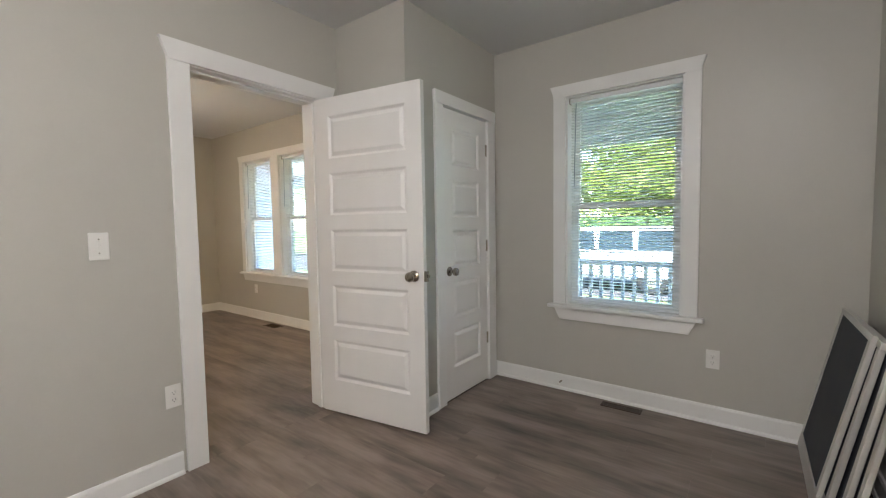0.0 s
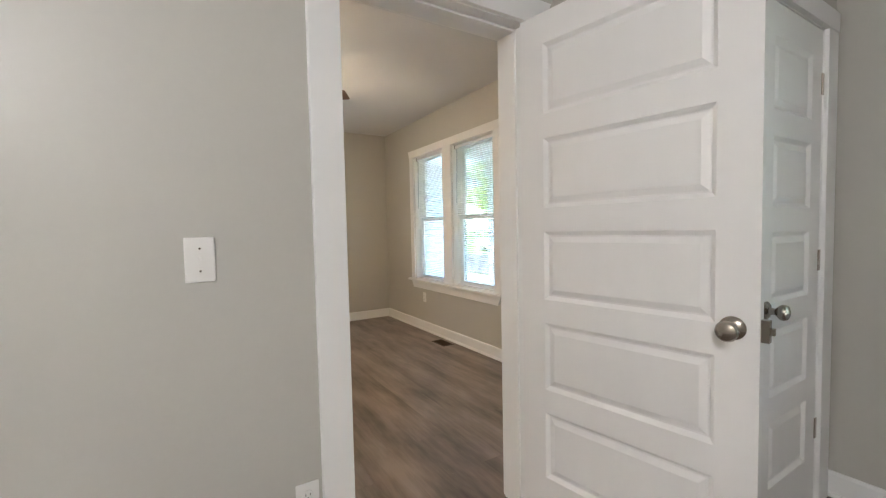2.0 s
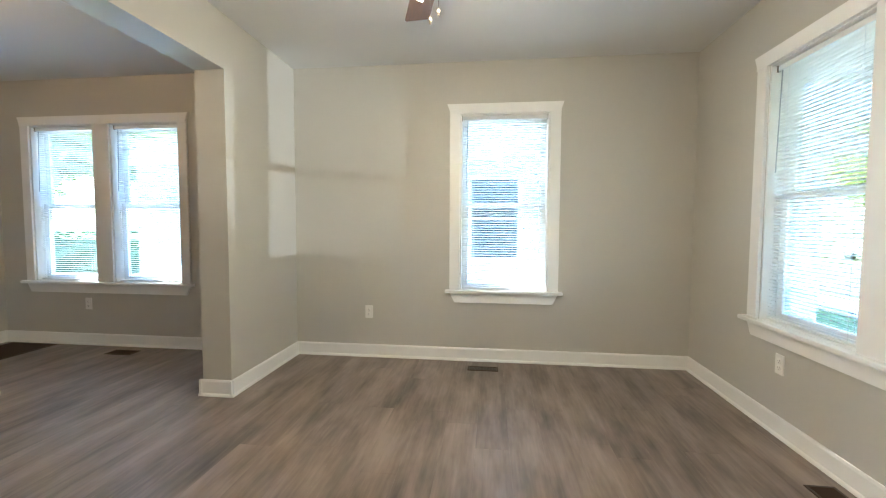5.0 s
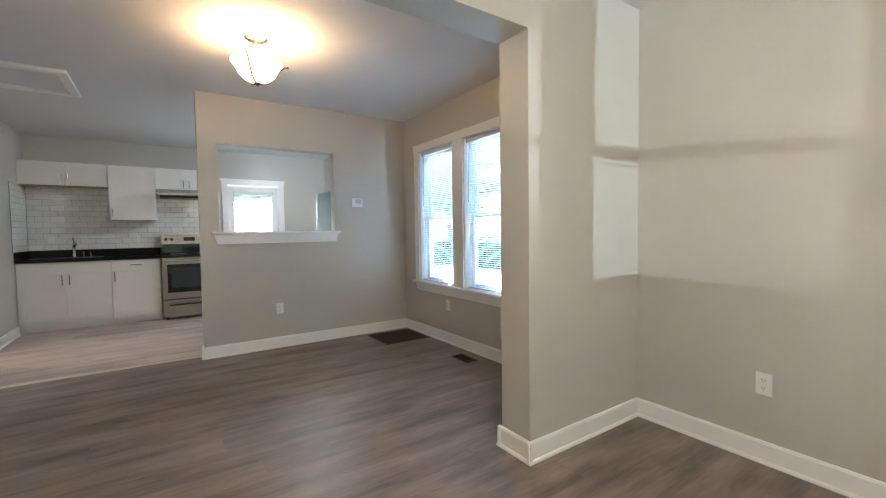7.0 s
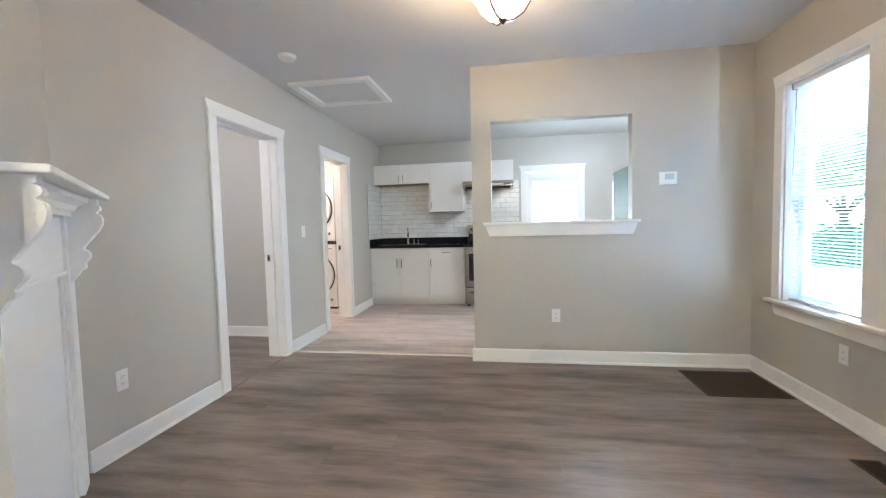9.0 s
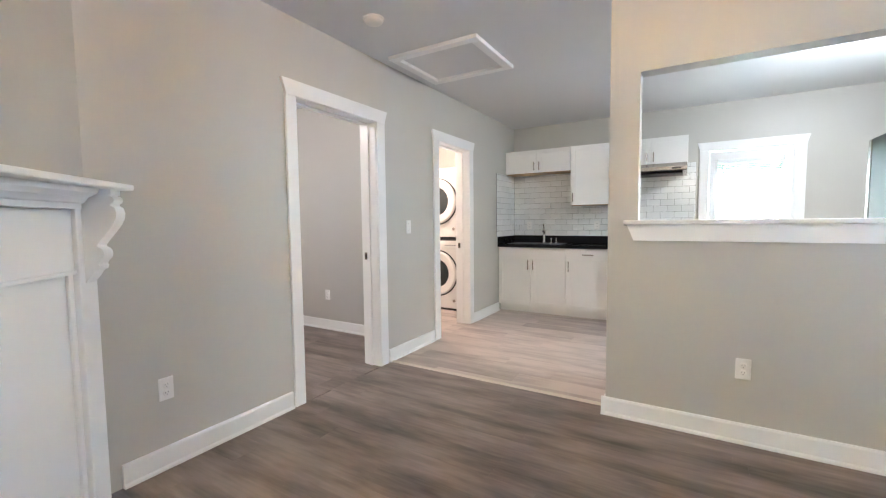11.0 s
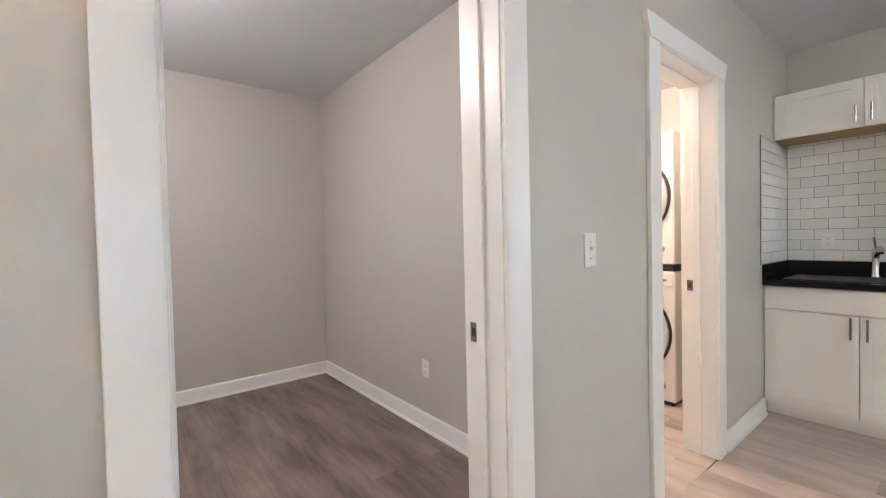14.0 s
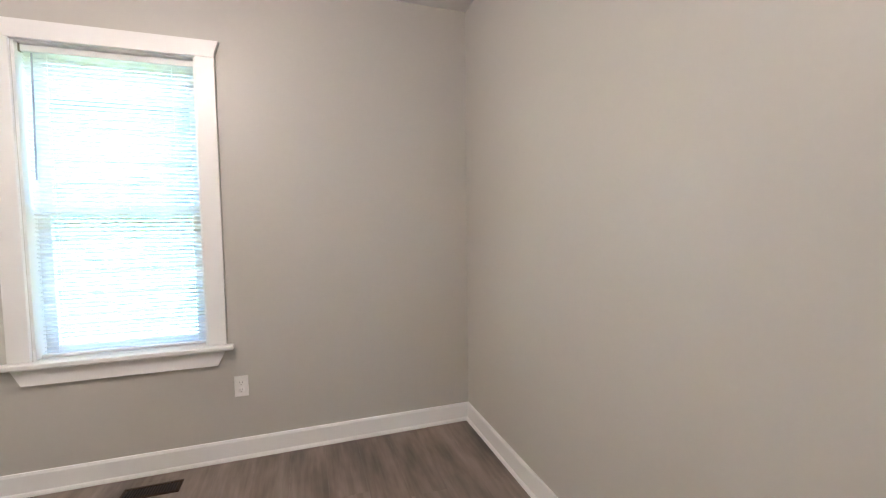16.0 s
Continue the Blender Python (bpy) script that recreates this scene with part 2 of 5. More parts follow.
def see_through(m, colour, share):
    """Let some light pass through thin leaves."""
    nt = m.node_tree
    tl, mx = nt.nodes.new("ShaderNodeBsdfTranslucent"), nt.nodes.new("ShaderNodeMixShader")
    tl.inputs[0].default_value, mx.inputs[0].default_value = (*colour, 1), share
    nt.links.new(nt.nodes["Principled BSDF"].outputs[0], mx.inputs[1]), nt.links.new(tl.outputs[0], mx.inputs[2])
    nt.links.new(mx.outputs[0], nt.nodes["Material Output"].inputs[0])


see_through(LEAF, (0.34, 0.42, 0.07), 0.5)
HEDGE = mat("hedge_leaf", (0.06, 0.12, 0.035), 0.6, spread=0.45, scale=3)
CARWHITE = mat("white_car_paint", (0.75, 0.75, 0.74), 0.25, coat=1.0, spread=0.02)
TYRE = mat("tyre_rubber", (0.02, 0.02, 0.02), 0.8)
LIGHTLENS = mat("lamp_lens", (0.7, 0.7, 0.7), 0.15)


# ---- building helpers ----
def box(bm, x0, x1, y0, y1, z0, z1, bev=0.0, seg=2):
    x0, x1, y0, y1, z0, z1 = min(x0, x1), max(x0, x1), min(y0, y1), max(y0, y1), min(z0, z1), max(z0, z1)
    v = [bm.verts.new(p) for p in ((x0, y0, z0), (x1, y0, z0), (x1, y1, z0), (x0, y1, z0), (x0, y0, z1), (x1, y0, z1), (x1, y1, z1), (x0, y1, z1))]
    fs = [bm.faces.new([v[i] for i in q]) for q in ((3, 2, 1, 0), (4, 5, 6, 7), (0, 1, 5, 4), (1, 2, 6, 5), (2, 3, 7, 6), (3, 0, 4, 7))]
    if bev:
        es = list({e for f in fs for e in f.edges})
        bmesh.ops.bevel(bm, geom=es, offset=bev, segments=seg, affect="EDGES", profile=0.5)
    return bm


def boxes(*specs, bev=0.0):
    bm = bmesh.new()
    for s in specs:
        box(bm, *s, bev=bev)
    return bm


def prism(bm, pts, axis, a, b):
    """A polygon in the plane across the axis ('x': (y, z), 'y': (x, z), 'z': (x, y)), extruded from a to b."""
    def at(p, c):
        return {"x": (c, p[0], p[1]), "y": (p[0], c, p[1]), "z": (p[0], p[1], c)}[axis]
    lo, hi = [bm.verts.new(at(p, a)) for p in pts], [bm.verts.new(at(p, b)) for p in pts]
    n = len(pts)
    bm.faces.new(lo), bm.faces.new(hi[::-1])
    for i in range(n):
        bm.faces.new((lo[i], hi[i], hi[(i + 1) % n], lo[(i + 1) % n]))
    return bm


def lathe(bm, profile, seg=28, m=None):
    """A profile of (radius, height) turned round z, then moved by m."""
    m = m or Matrix()
    rings = []
    for r, z in profile:
        if r < 1e-6:
            rings.append([bm.verts.new(m @ Vector((0, 0, z)))])
        else:
            rings.append([bm.verts.new(m @ Vector((r * math.cos(a), r * math.sin(a), z))) for a in (2 * math.pi * k / seg for k in range(seg))])
    for p, q in zip(rings, rings[1:]):
        for k in range(seg):
            c = [p[k % len(p)], p[(k + 1) % len(p)], q[(k + 1) % len(q)], q[k % len(q)]]
            c = list(dict.fromkeys(c))
            if len(c) > 2:
                bm.faces.new(c)
    return bm


def rod(bm, p0, p1, r, seg=12, r1=None):
    p0, p1 = Vector(p0), Vector(p1)
    d = p1 - p0
    m = Matrix.Translation(p0) @ d.to_track_quat("Z", "Y").to_matrix().to_4x4()
    return lathe(bm, [(0, 0), (r, 0), (r if r1 is None else r1, d.length), (0, d.length)], seg, m)


def tube(bm, pts, r, seg=10):
    for p, q in zip(pts, pts[1:]):
        rod(bm, p, q, r, seg)
    return bm


def part(name, bm, material, parent=None, label="", smooth=False, m=None):
    bmesh.ops.recalc_face_normals(bm, faces=bm.faces)
    me = bpy.data.meshes.new(name)
    bm.to_mesh(me)
    bm.free()
    me.materials.append(material)
    if smooth:
        for p in me.polygons:
            p.use_smooth = True
        me.set_sharp_from_angle(angle=radians(35))
    ob = new(name, me)
    ob.parent = parent
    if m is not None:
        ob.matrix_basis = m
    return tagged(ob, label)


def again(ob, m, parent=None):
    """Another object on the same mesh, under the same or the given parent."""
    o = new(ob.name.split(".")[0], ob.data)
    o.parent = parent or ob.parent
    o.matrix_basis = m
    if "label" in ob:
        o["label"] = ob["label"]
    return o


def thing(name, m, label, category, group="", kind=""):
    ob = new(name)
    ob.empty_display_size = 0.1
    ob.matrix_basis = m
    return tagged(ob, label, category, group, kind)


def structure(name, bm, material, label, category, smooth=False, parent=None):
    ob = part(name, bm, material, parent, smooth=smooth)
    return tagged(ob, label, category, kind="structure")


def slab_with_holes(bm, axis, a, b, u0, u1, z0, z1, holes):
    """A wall from a to b across the axis, u0..u1 along it, with openings (u, u, z, z) right through it."""
    us = sorted({u0, u1, *(h for o in holes for h in o[:2])})
    zs = sorted({z0, z1, *(h for o in holes for h in o[2:])})
    us, zs = [u for u in us if u0 <= u <= u1], [z for z in zs if z0 <= z <= z1]
    solid = {}
    for i in range(len(us) - 1):
        for k in range(len(zs) - 1):
            mu, mz = (us[i] + us[i + 1]) / 2, (zs[k] + zs[k + 1]) / 2
            solid[i, k] = not any(o[0] < mu < o[1] and o[2] < mz < o[3] for o in holes)
    cache = {}
    def v(c, u, z):
        if (c, u, z) not in cache:
            cache[c, u, z] = bm.verts.new((c, u, z) if axis == "x" else (u, c, z))
        return cache[c, u, z]
    for (i, k), s in solid.items():
        if not s:
            continue
        A, B, C, D = us[i], us[i + 1], zs[k], zs[k + 1]
        for c in (a, b):
            bm.faces.new((v(c, A, C), v(c, B, C), v(c, B, D), v(c, A, D)))
        for (di, dk, p, q) in ((-1, 0, (A, C), (A, D)), (1, 0, (B, C), (B, D)), (0, -1, (A, C), (B, C)), (0, 1, (A, D), (B, D))):
            if not solid.get((i + di, k + dk), False):
                bm.faces.new((v(a, *p), v(b, *p), v(b, *q), v(a, *q)))
    return bm


# ---- plan ----
H = 2.555
WEST, EAST, NORTH, SOUTH = -5.97, 0.957, 2.94, -6.58
MW, ME = -1.95, -1.80
OUT = 0.18
"""window openings: A, living front pair, living side, dining pair, back bedroom"""
WZ0, WZ1 = 0.63, 2.125
LZ0 = 0.612   # sills of the living and dining rooms
A_WIN = (-0.60, 0.135)
LF_WIN = [(-5.105, -4.41), (-4.24, -3.52)]
L_WIN = (1.05, 1.795)
D_WIN = [(-3.13, -2.44), (-2.27, -1.56)]
B_WIN = (-2.667, -1.935)
FD = (-3.31, -2.40, 0.0, 2.04)
KD = (-5.152, -4.347, 0.0, 2.03)

structure("wall_north", slab_with_holes(bmesh.new(), "y", NORTH, NORTH + OUT, WEST - OUT, EAST + OUT, 0, H + 0.1, [(*A_WIN, WZ0, WZ1)] + [(*w, LZ0, WZ1) for w in LF_WIN] + [FD]), PAINT, "greige painted front wall with windows and door", "wall")
structure("wall_west", slab_with_holes(bmesh.new(), "x", WEST - OUT, WEST, SOUTH - OUT, NORTH, 0, H + 0.1, [(*L_WIN, LZ0, WZ1)] + [(*w, LZ0, WZ1) for w in D_WIN]), PAINT, "greige painted side wall with windows", "wall")
structure("wall_south", slab_with_holes(bmesh.new(), "y", SOUTH - OUT, SOUTH, WEST, EAST, 0, H + 0.1, [KD]), PAINT, "greige painted kitchen back wall", "wall")
structure("wall_east", slab_with_holes(bmesh.new(), "x", EAST, EAST + OUT, SOUTH - OUT, NORTH, 0, H + 0.1, [(*B_WIN, WZ0, WZ1)]), PAINT, "greige painted outer wall of the bedrooms", "wall")
A_DOOR, B_DOOR, K_DOOR = (0.932, 1.738, 0, 2.065), (-3.475, -2.641, 0, 2.06), (-5.125, -4.425, 0, 2.06)
structure("wall_middle", slab_with_holes(bmesh.new(), "x", MW, ME, SOUTH, NORTH, 0, H, [A_DOOR, B_DOOR, K_DOOR]), PAINT, "greige painted wall with three doorways", "wall")
structure("wall_opening", slab_with_holes(bmesh.new(), "y", -0.645, -0.435, WEST, MW, 0, H, [(-5.0, -2.92, 0, 2.197)]), PAINT, "greige wall with a wide cased opening between living and dining room", "wall")
PY0, PY1 = -3.61, -3.495
structure("wall_partition", slab_with_holes(bmesh.new(), "y", PY0, PY1, WEST, -3.755, 0, H, [(-5.07, -3.92, 1.209, 2.083)]), PAINT, "greige half wall with a kitchen pass-through", "wall")
structure("wall_closet_south", boxes((ME, -1.18, 1.88, 1.98, 0, H)), PAINT, "greige side of the corner closet", "wall")
structure("wall_closet_east", slab_with_holes(bmesh.new(), "x", -1.28, -1.18, 1.98, NORTH, 0, H, [(2.215, 2.815, 0, 2.035)]), PAINT, "greige closet front with a narrow door", "wall")
structure("wall_bedroom_south", boxes((ME, EAST, -4.26, -4.137, 0, H)), PAINT, "greige wall of the back bedroom", "wall")
structure("wall_bedroom_north", boxes((ME, EAST, -1.42, -1.30, 0, H)), PAINT, "greige wall between the bedrooms", "wall")
structure("ceiling", boxes((WEST, EAST, SOUTH, NORTH, H, H + 0.09)), CEIL, "flat white painted ceiling", "ceiling")
# diagonal chimney breast in the corner of the dining room
CH = Vector((MW, -1.53))
cd, cn = Vector((-0.669, 0.743)), Vector((-0.743, -0.669))
CL = 0.885 / 0.743
e = CH + cd * CL
structure("wall_chimney", prism(bmesh.new(), [(CH.x, CH.y), (MW, -0.645), (e.x, e.y)], "z", 0, H), PAINT, "greige diagonal chimney breast across the corner", "wall")
structure("roof", boxes((WEST - 0.4, EAST + 0.4, SOUTH - 0.4, NORTH + OUT, H + 0.11, H + 0.3)), ROOFM, "roof slab over the house", "roof")


# ---- skirting ----
def baseboard(p0, p1, h=0.112):
    """Skirting along the wall from p0 to p1; the room lies to the left of that way."""
    p0, p1 = Vector((*p0, 0)), Vector((*p1, 0))
    d = p1 - p0
    m = Matrix.Translation(p0) @ Matrix.Rotation(math.atan2(d.y, d.x), 4, "Z")
    bm = prism(bmesh.new(), [(0, 0), (0.024, 0), (0.024, 0.008), (0.020, 0.016), (0.014, 0.020), (0.014, h - 0.012), (0.009, h), (0, h)], "x", 0, d.length)
    ob = part("baseboard", bm, TRIM, None, m=m)
    tagged(ob, "white painted skirting board along the wall", "baseboard", kind="structure")


for a, b in (
    ((WEST, NORTH), (WEST, -0.435)), ((WEST, -0.435), (-4.9765, -0.435)), ((-5.0, -0.412), (-5.0, -0.668)), ((-4.9765, -0.645), (WEST, -0.645)),
    ((WEST, -0.645), (WEST, PY1)), ((WEST, PY1), (-3.755 + 0.0235, PY1)), ((-3.755, PY1 + 0.023), (-3.755, PY0)),
    ((-3.41, NORTH), (WEST, NORTH)), ((MW, 1.85), (MW, NORTH)), ((MW, -0.435), (MW, 0.84)), ((-2.934, -0.435), (MW, -0.435)),
    ((-2.92, -0.659), (-2.92, -0.421)), ((MW, -2.56), (MW, -1.60)),
    ((MW, -4.32), (MW, -3.585)), ((MW, -5.99), (MW, -5.225)),
    ((ME, 0.835), (ME, -1.30)), ((EAST, NORTH), (-1.18, NORTH)), ((-1.18, 2.94), (-1.18, 2.915)), ((-1.18, 2.13), (-1.18, 1.88)), ((-1.166, 1.88), (ME, 1.88)),
    ((EAST, -1.30), (EAST, NORTH)), ((ME, -1.30), (EAST, -1.30)),
    ((EAST, -4.137), (EAST, -1.42)), ((ME, -4.137), (EAST, -4.137)), ((EAST, -1.42), (ME, -1.42)), ((ME, -1.42), (ME, -2.55)), ((ME, -3.585), (ME, -4.137)),
    ((WEST, SOUTH), (-5.29, SOUTH)), ((WEST, -4.4), (WEST, SOUTH)),
):
    baseboard(a, b)


# ---- windows and blinds ----
FACE_N, FACE_W, FACE_E, FACE_S = 180, -90, 90, 0   # turn of a thing on the north, west, east or south wall


def window(name, m, spans, z0, label):
    """A double-hung window, or a pair, in the room's wall. Along local x, y into the room, z = 0 at the floor."""
    root = thing(name, m, label, "window", kind="structure")
    c, t = 0.088, 0.020
    u0, u1 = spans[0][0], spans[-1][1]
    for u in (u0, u1):
        a, b = (u - c, u) if u == u0 else (u, u + c)
        part("side_casing", boxes((a, b, 0, t, z0 + 0.011, WZ1 - 0.005), bev=0.003), TRIM, root)
    for (p, q), (r, s) in zip(spans, spans[1:]):
        part("mullion_casing", boxes((q, r, 0, t, z0 + 0.01, WZ1 - 0.005), bev=0.003), TRIM, root)
    part("head_casing", prism(bmesh.new(), [(u0 - c, WZ1 - 0.006), (u1 + c, WZ1 - 0.006), (u1 + c, WZ1 + 0.015), (u1 + c + 0.022, WZ1 + 0.076), (u0 - c - 0.022, WZ1 + 0.076), (u0 - c, WZ1 + 0.015)], "y", 0, t + 0.004), TRIM, root)
    stool = bmesh.new()
    box(stool, u0 - c - 0.035, u1 + c + 0.035, 0.001, 0.055, z0 - 0.016, z0 + 0.010, bev=0.006)
    for p, q in spans:
        box(stool, p + 0.001, q - 0.001, -0.10, 0.001, z0 + 0.001, z0 + 0.010)
    part("stool", stool, TRIM, root)
    part("apron", prism(bmesh.new(), [(u0 - c + 0.045, z0 - 0.10), (u1 + c - 0.045, z0 - 0.10), (u1 + c - 0.005, z0 - 0.017), (u0 - c + 0.005, z0 - 0.017)], "y", 0, t), TRIM, root)
    mid = 1.35
    for p, q in spans:
        j = 0.012
        part("jamb", boxes((p, p + j, -0.17, -0.001, z0 + 0.011, WZ1 - j), (q - j, q, -0.17, -0.001, z0 + 0.011, WZ1 - j), (p, q, -0.17, -0.001, WZ1 - j, WZ1 - 0.001)), TRIM, root)
        a, b = p + j, q - j
        for nm, za, zb, y0, y1 in (("upper_sash", mid - 0.02, WZ1 - j - 0.001, -0.150, -0.118), ("lower_sash", z0 + 0.012, mid + 0.02, -0.116, -0.084)):
            s = 0.052
            sash = part(nm, boxes((a + 0.001, a + s, y0, y1, za, zb), (b - s, b - 0.001, y0, y1, za, zb), (a + s, b - s, y0, y1, za, za + 0.046), (a + s, b - s, y0, y1, zb - 0.040, zb), bev=0.003), VINYL, root)
            pane = part("pane", boxes((a + s - 0.005, b - s + 0.005, (y0 + y1) / 2 - 0.002, (y0 + y1) / 2 + 0.002, za + 0.04, zb - 0.035)), GLASS, sash, "window glass, tinted to dim the outdoors")
            pane.visible_shadow = False
        lock = part("sash_lock", boxes(((a + b) / 2 - 0.03, (a + b) / 2 + 0.03, -0.084, -0.066, mid + 0.004, mid + 0.02), bev=0.004), VINYL, root)
    return root


def slat_mesh(w):
    bm = bmesh.new()
    rows = []
    for k in range(5):
        a = (k / 4 - 0.5)
        y, z = 0.025 * a, 0.0022 * (1 - (2 * a) ** 2)
        rows.append([bm.verts.new((x, y, z + dz)) for x in (-w / 2, w / 2) for dz in (0, 0.0006)])
    for p, q in zip(rows, rows[1:]):
        bm.faces.new((p[0], p[2], q[2], q[0])), bm.faces.new((p[1], q[1], q[3], p[3]))
    bm.faces.new((rows[0][0], rows[0][1], rows[0][3], rows[0][2])), bm.faces.new((rows[-1][0], rows[-1][2], rows[-1][3], rows[-1][1]))
    return bm


def blind(m, w, top, bottom, tilt, label, wand_side=1):
    root = thing("window_blind", m, label, "blind", "white mini blinds")
    part("headrail", boxes((-w / 2, w / 2, -0.0175, 0.0125, top - 0.032, top), bev=0.003), VINYL, root)
    part("bottom_rail", boxes((-w / 2, w / 2, -0.013, 0.013, bottom, bottom + 0.014), bev=0.003), VINYL, root)
    zs = np.arange(bottom + 0.028, top - 0.042, 0.0205)
    first = None
    for z in zs:
        p = pose(0, 0, float(z), tilt + random.uniform(-1.5, 1.5), random.uniform(-0.05, 0.05), 0)
        if first is None:
            first = part("slat", slat_mesh(w - 0.006), SLAT, root, m=p)
        else:
            again(first, p)
    for x in (-w * 0.36, w * 0.36):
        part("ladder_cord", boxes((x - 0.0008, x + 0.0008, -0.0145, -0.0131, bottom + 0.01, top - 0.03), (x - 0.0008, x + 0.0008, 0.0131, 0.0145, bottom + 0.01, top - 0.03)), VINYL, root)
    x = wand_side * (w / 2 - 0.045)
    wand = bmesh.new()
    rod(wand, (x, 0.018, top - 0.04), (x + 0.01 * wand_side, 0.024, top - 0.62), 0.0035, 8)
    part("tilt_wand", wand, mat("wand_clear_plastic", (0.45, 0.47, 0.50), 0.25) if "wand_clear_plastic" not in bpy.data.materials else bpy.data.materials["wand_clear_plastic"], root, smooth=True)
    for sx in (-1, 1):
        part("end_bracket", boxes((sx * (w / 2 + 0.001), sx * (w / 2 + 0.004), -0.02, 0.018, top - 0.036, top + 0.002)), NICKEL, root)
    return root


def window_set(name, wall_pose, spans, label, tilt, z0=WZ0, wand=1):
    """spans in local x"""
    root = window(name, wall_pose, spans, z0, label)
    for p, q in spans:
        blind(wall_pose @ pose((p + q) / 2, -0.045, 0), q - p - 0.034, WZ1 - 0.014, z0 + 0.014, tilt, "white slatted mini blind lowered in front of the window", wand)


cA = sum(A_WIN) / 2
wA = A_WIN[1] - A_WIN[0]
window_set("window_1", pose(cA, NORTH, 0, 0, 0, FACE_N), [(-wA / 2, wA / 2)], "white framed double-hung window facing the porch", 17)
cL = -4.325
window_set("window_2", pose(cL, NORTH, 0, 0, 0, FACE_N), [(cL - q, cL - p) for p, q in LF_WIN[::-1]], "pair of white double-hung windows facing the porch", 19, LZ0)
c = sum(L_WIN) / 2
window_set("window_3", pose(WEST, c, 0, 0, 0, FACE_W), [(c - L_WIN[1], c - L_WIN[0])], "white double-hung window towards the neighbour's house", 19, LZ0)
c = -2.345
window_set("window_4", pose(WEST, c, 0, 0, 0, FACE_W), [(c - q, c - p) for p, q in D_WIN[::-1]], "pair of white double-hung windows in the dining room", 18, LZ0)
c = sum(B_WIN) / 2
window_set("window_5", pose(EAST, c, 0, 0, 0, FACE_E), [(B_WIN[0] - c, B_WIN[1] - c)], "white double-hung window of the back bedroom", 24)


# ---- doorways and doors ----
def doorway(name, m, w, h, depth, label, cl=0.10, cr=0.10, flare=0.03, head=0.105, both=True, stop_at=None, sides=(1, 1)):
    """Casing and jambs round an opening w wide (local x, centred), local y into the room from the wall's face; the wall lies at y -depth..0."""
    root = thing(name, m, label, "doorway", kind="structure")
    t, j = 0.020, 0.018
    for y0, y1, sgn in ((0.0, t, 1), (-depth - t, -depth, -1)) if both else ((0.0, t, 1),):
        if sides[0]:
            part("side_casing", boxes((-w / 2 - cl - 0.005, -w / 2 - 0.005, y0, y1, 0, h + 0.004), bev=0.003), TRIM, root)
        if sides[1]:
            part("side_casing", boxes((w / 2 + 0.005, w / 2 + cr + 0.005, y0, y1, 0, h + 0.004), bev=0.003), TRIM, root)
        a, b = -w / 2 - cl - 0.005, w / 2 + cr + 0.005
        part("head_casing", prism(bmesh.new(), [(a, h + 0.005), (b, h + 0.005), (b, h + 0.02), (b + flare, h + head), (a - flare, h + head), (a, h + 0.02)], "y", min(y0, y1) - (0.003 if sgn < 0 else 0), max(y0, y1) + (0.003 if sgn > 0 else 0)), TRIM, root)
    part("jamb", boxes((-w / 2 - j, -w / 2, -depth - 0.004, 0.004, 0, h), bev=0.002), TRIM, root)
    part("jamb", boxes((w / 2, w / 2 + j, -depth - 0.004, 0.004, 0, h), bev=0.002), TRIM, root)
    part("head_jamb", boxes((-w / 2 - j, w / 2 + j, -depth - 0.004, 0.004, h, h + j), bev=0.002), TRIM, root)
    if stop_at is not None:
        s = stop_at
        part("door_stop", boxes((-w / 2, -w / 2 + 0.011, s - 0.017, s + 0.017, 0, h - 0.011), (w / 2 - 0.011, w / 2, s - 0.017, s + 0.017, 0, h - 0.011), (-w / 2, w / 2, s - 0.017, s + 0.017, h - 0.011, h), bev=0.002), TRIM, root)
    return root


def strike(parent, x, y, z, sgn):
    part("strike_plate", boxes((x, x + sgn * 0.002, y - 0.015, y + 0.015, z - 0.03, z + 0.03), bev=0.0008), NICKEL, parent, "satin nickel strike plate")
    part("strike_hole", boxes((x + sgn * 0.0021, x + sgn * 0.0024, y - 0.008, y + 0.008, z - 0.014, z + 0.014)), HOLE_SHADE, parent)


def hinge(parent, x, y, z, m=None):
    bm = bmesh.new()
    rod(bm, (x, y, z - 0.044), (x, y, z + 0.044), 0.0062, 12)
    part("hinge", bm, NICKEL, parent, "satin nickel hinge")


def knob(parent, x, y0, z, sgn, name="knob"):
    m = pose(x, y0, z, -90 * sgn, 0, 0)
    bm = lathe(bmesh.new(), [(0.0, 0.0), (0.033, 0.0), (0.033, 0.004), (0.026, 0.010), (0.013, 0.013), (0.011, 0.030), (0.018, 0.036), (0.027, 0.046), (0.0285, 0.056), (0.024, 0.065), (0.012, 0.070), (0, 0.071)], 28, m)
    part(name, bm, NICKEL, parent, "round satin nickel knob", smooth=True)


def raised(bm, x0, x1, z0, z1, y, sgn, rise, slope):
    a = [(x0, y, z0), (x1, y, z0), (x1, y, z1), (x0, y, z1)]
    b = [(x0 + slope, y + sgn * rise, z0 + slope), (x1 - slope, y + sgn * rise, z0 + slope), (x1 - slope, y + sgn * rise, z1 - slope), (x0 + slope, y + sgn * rise, z1 - slope)]
    va, vb = [bm.verts.new(p) for p in a], [bm.verts.new(p) for p in b]
    bm.faces.new(vb)
    bm.faces.new(va[::-1])
    for i in range(4):
        bm.faces.new((va[i], va[(i + 1) % 4], vb[(i + 1) % 4], vb[i]))


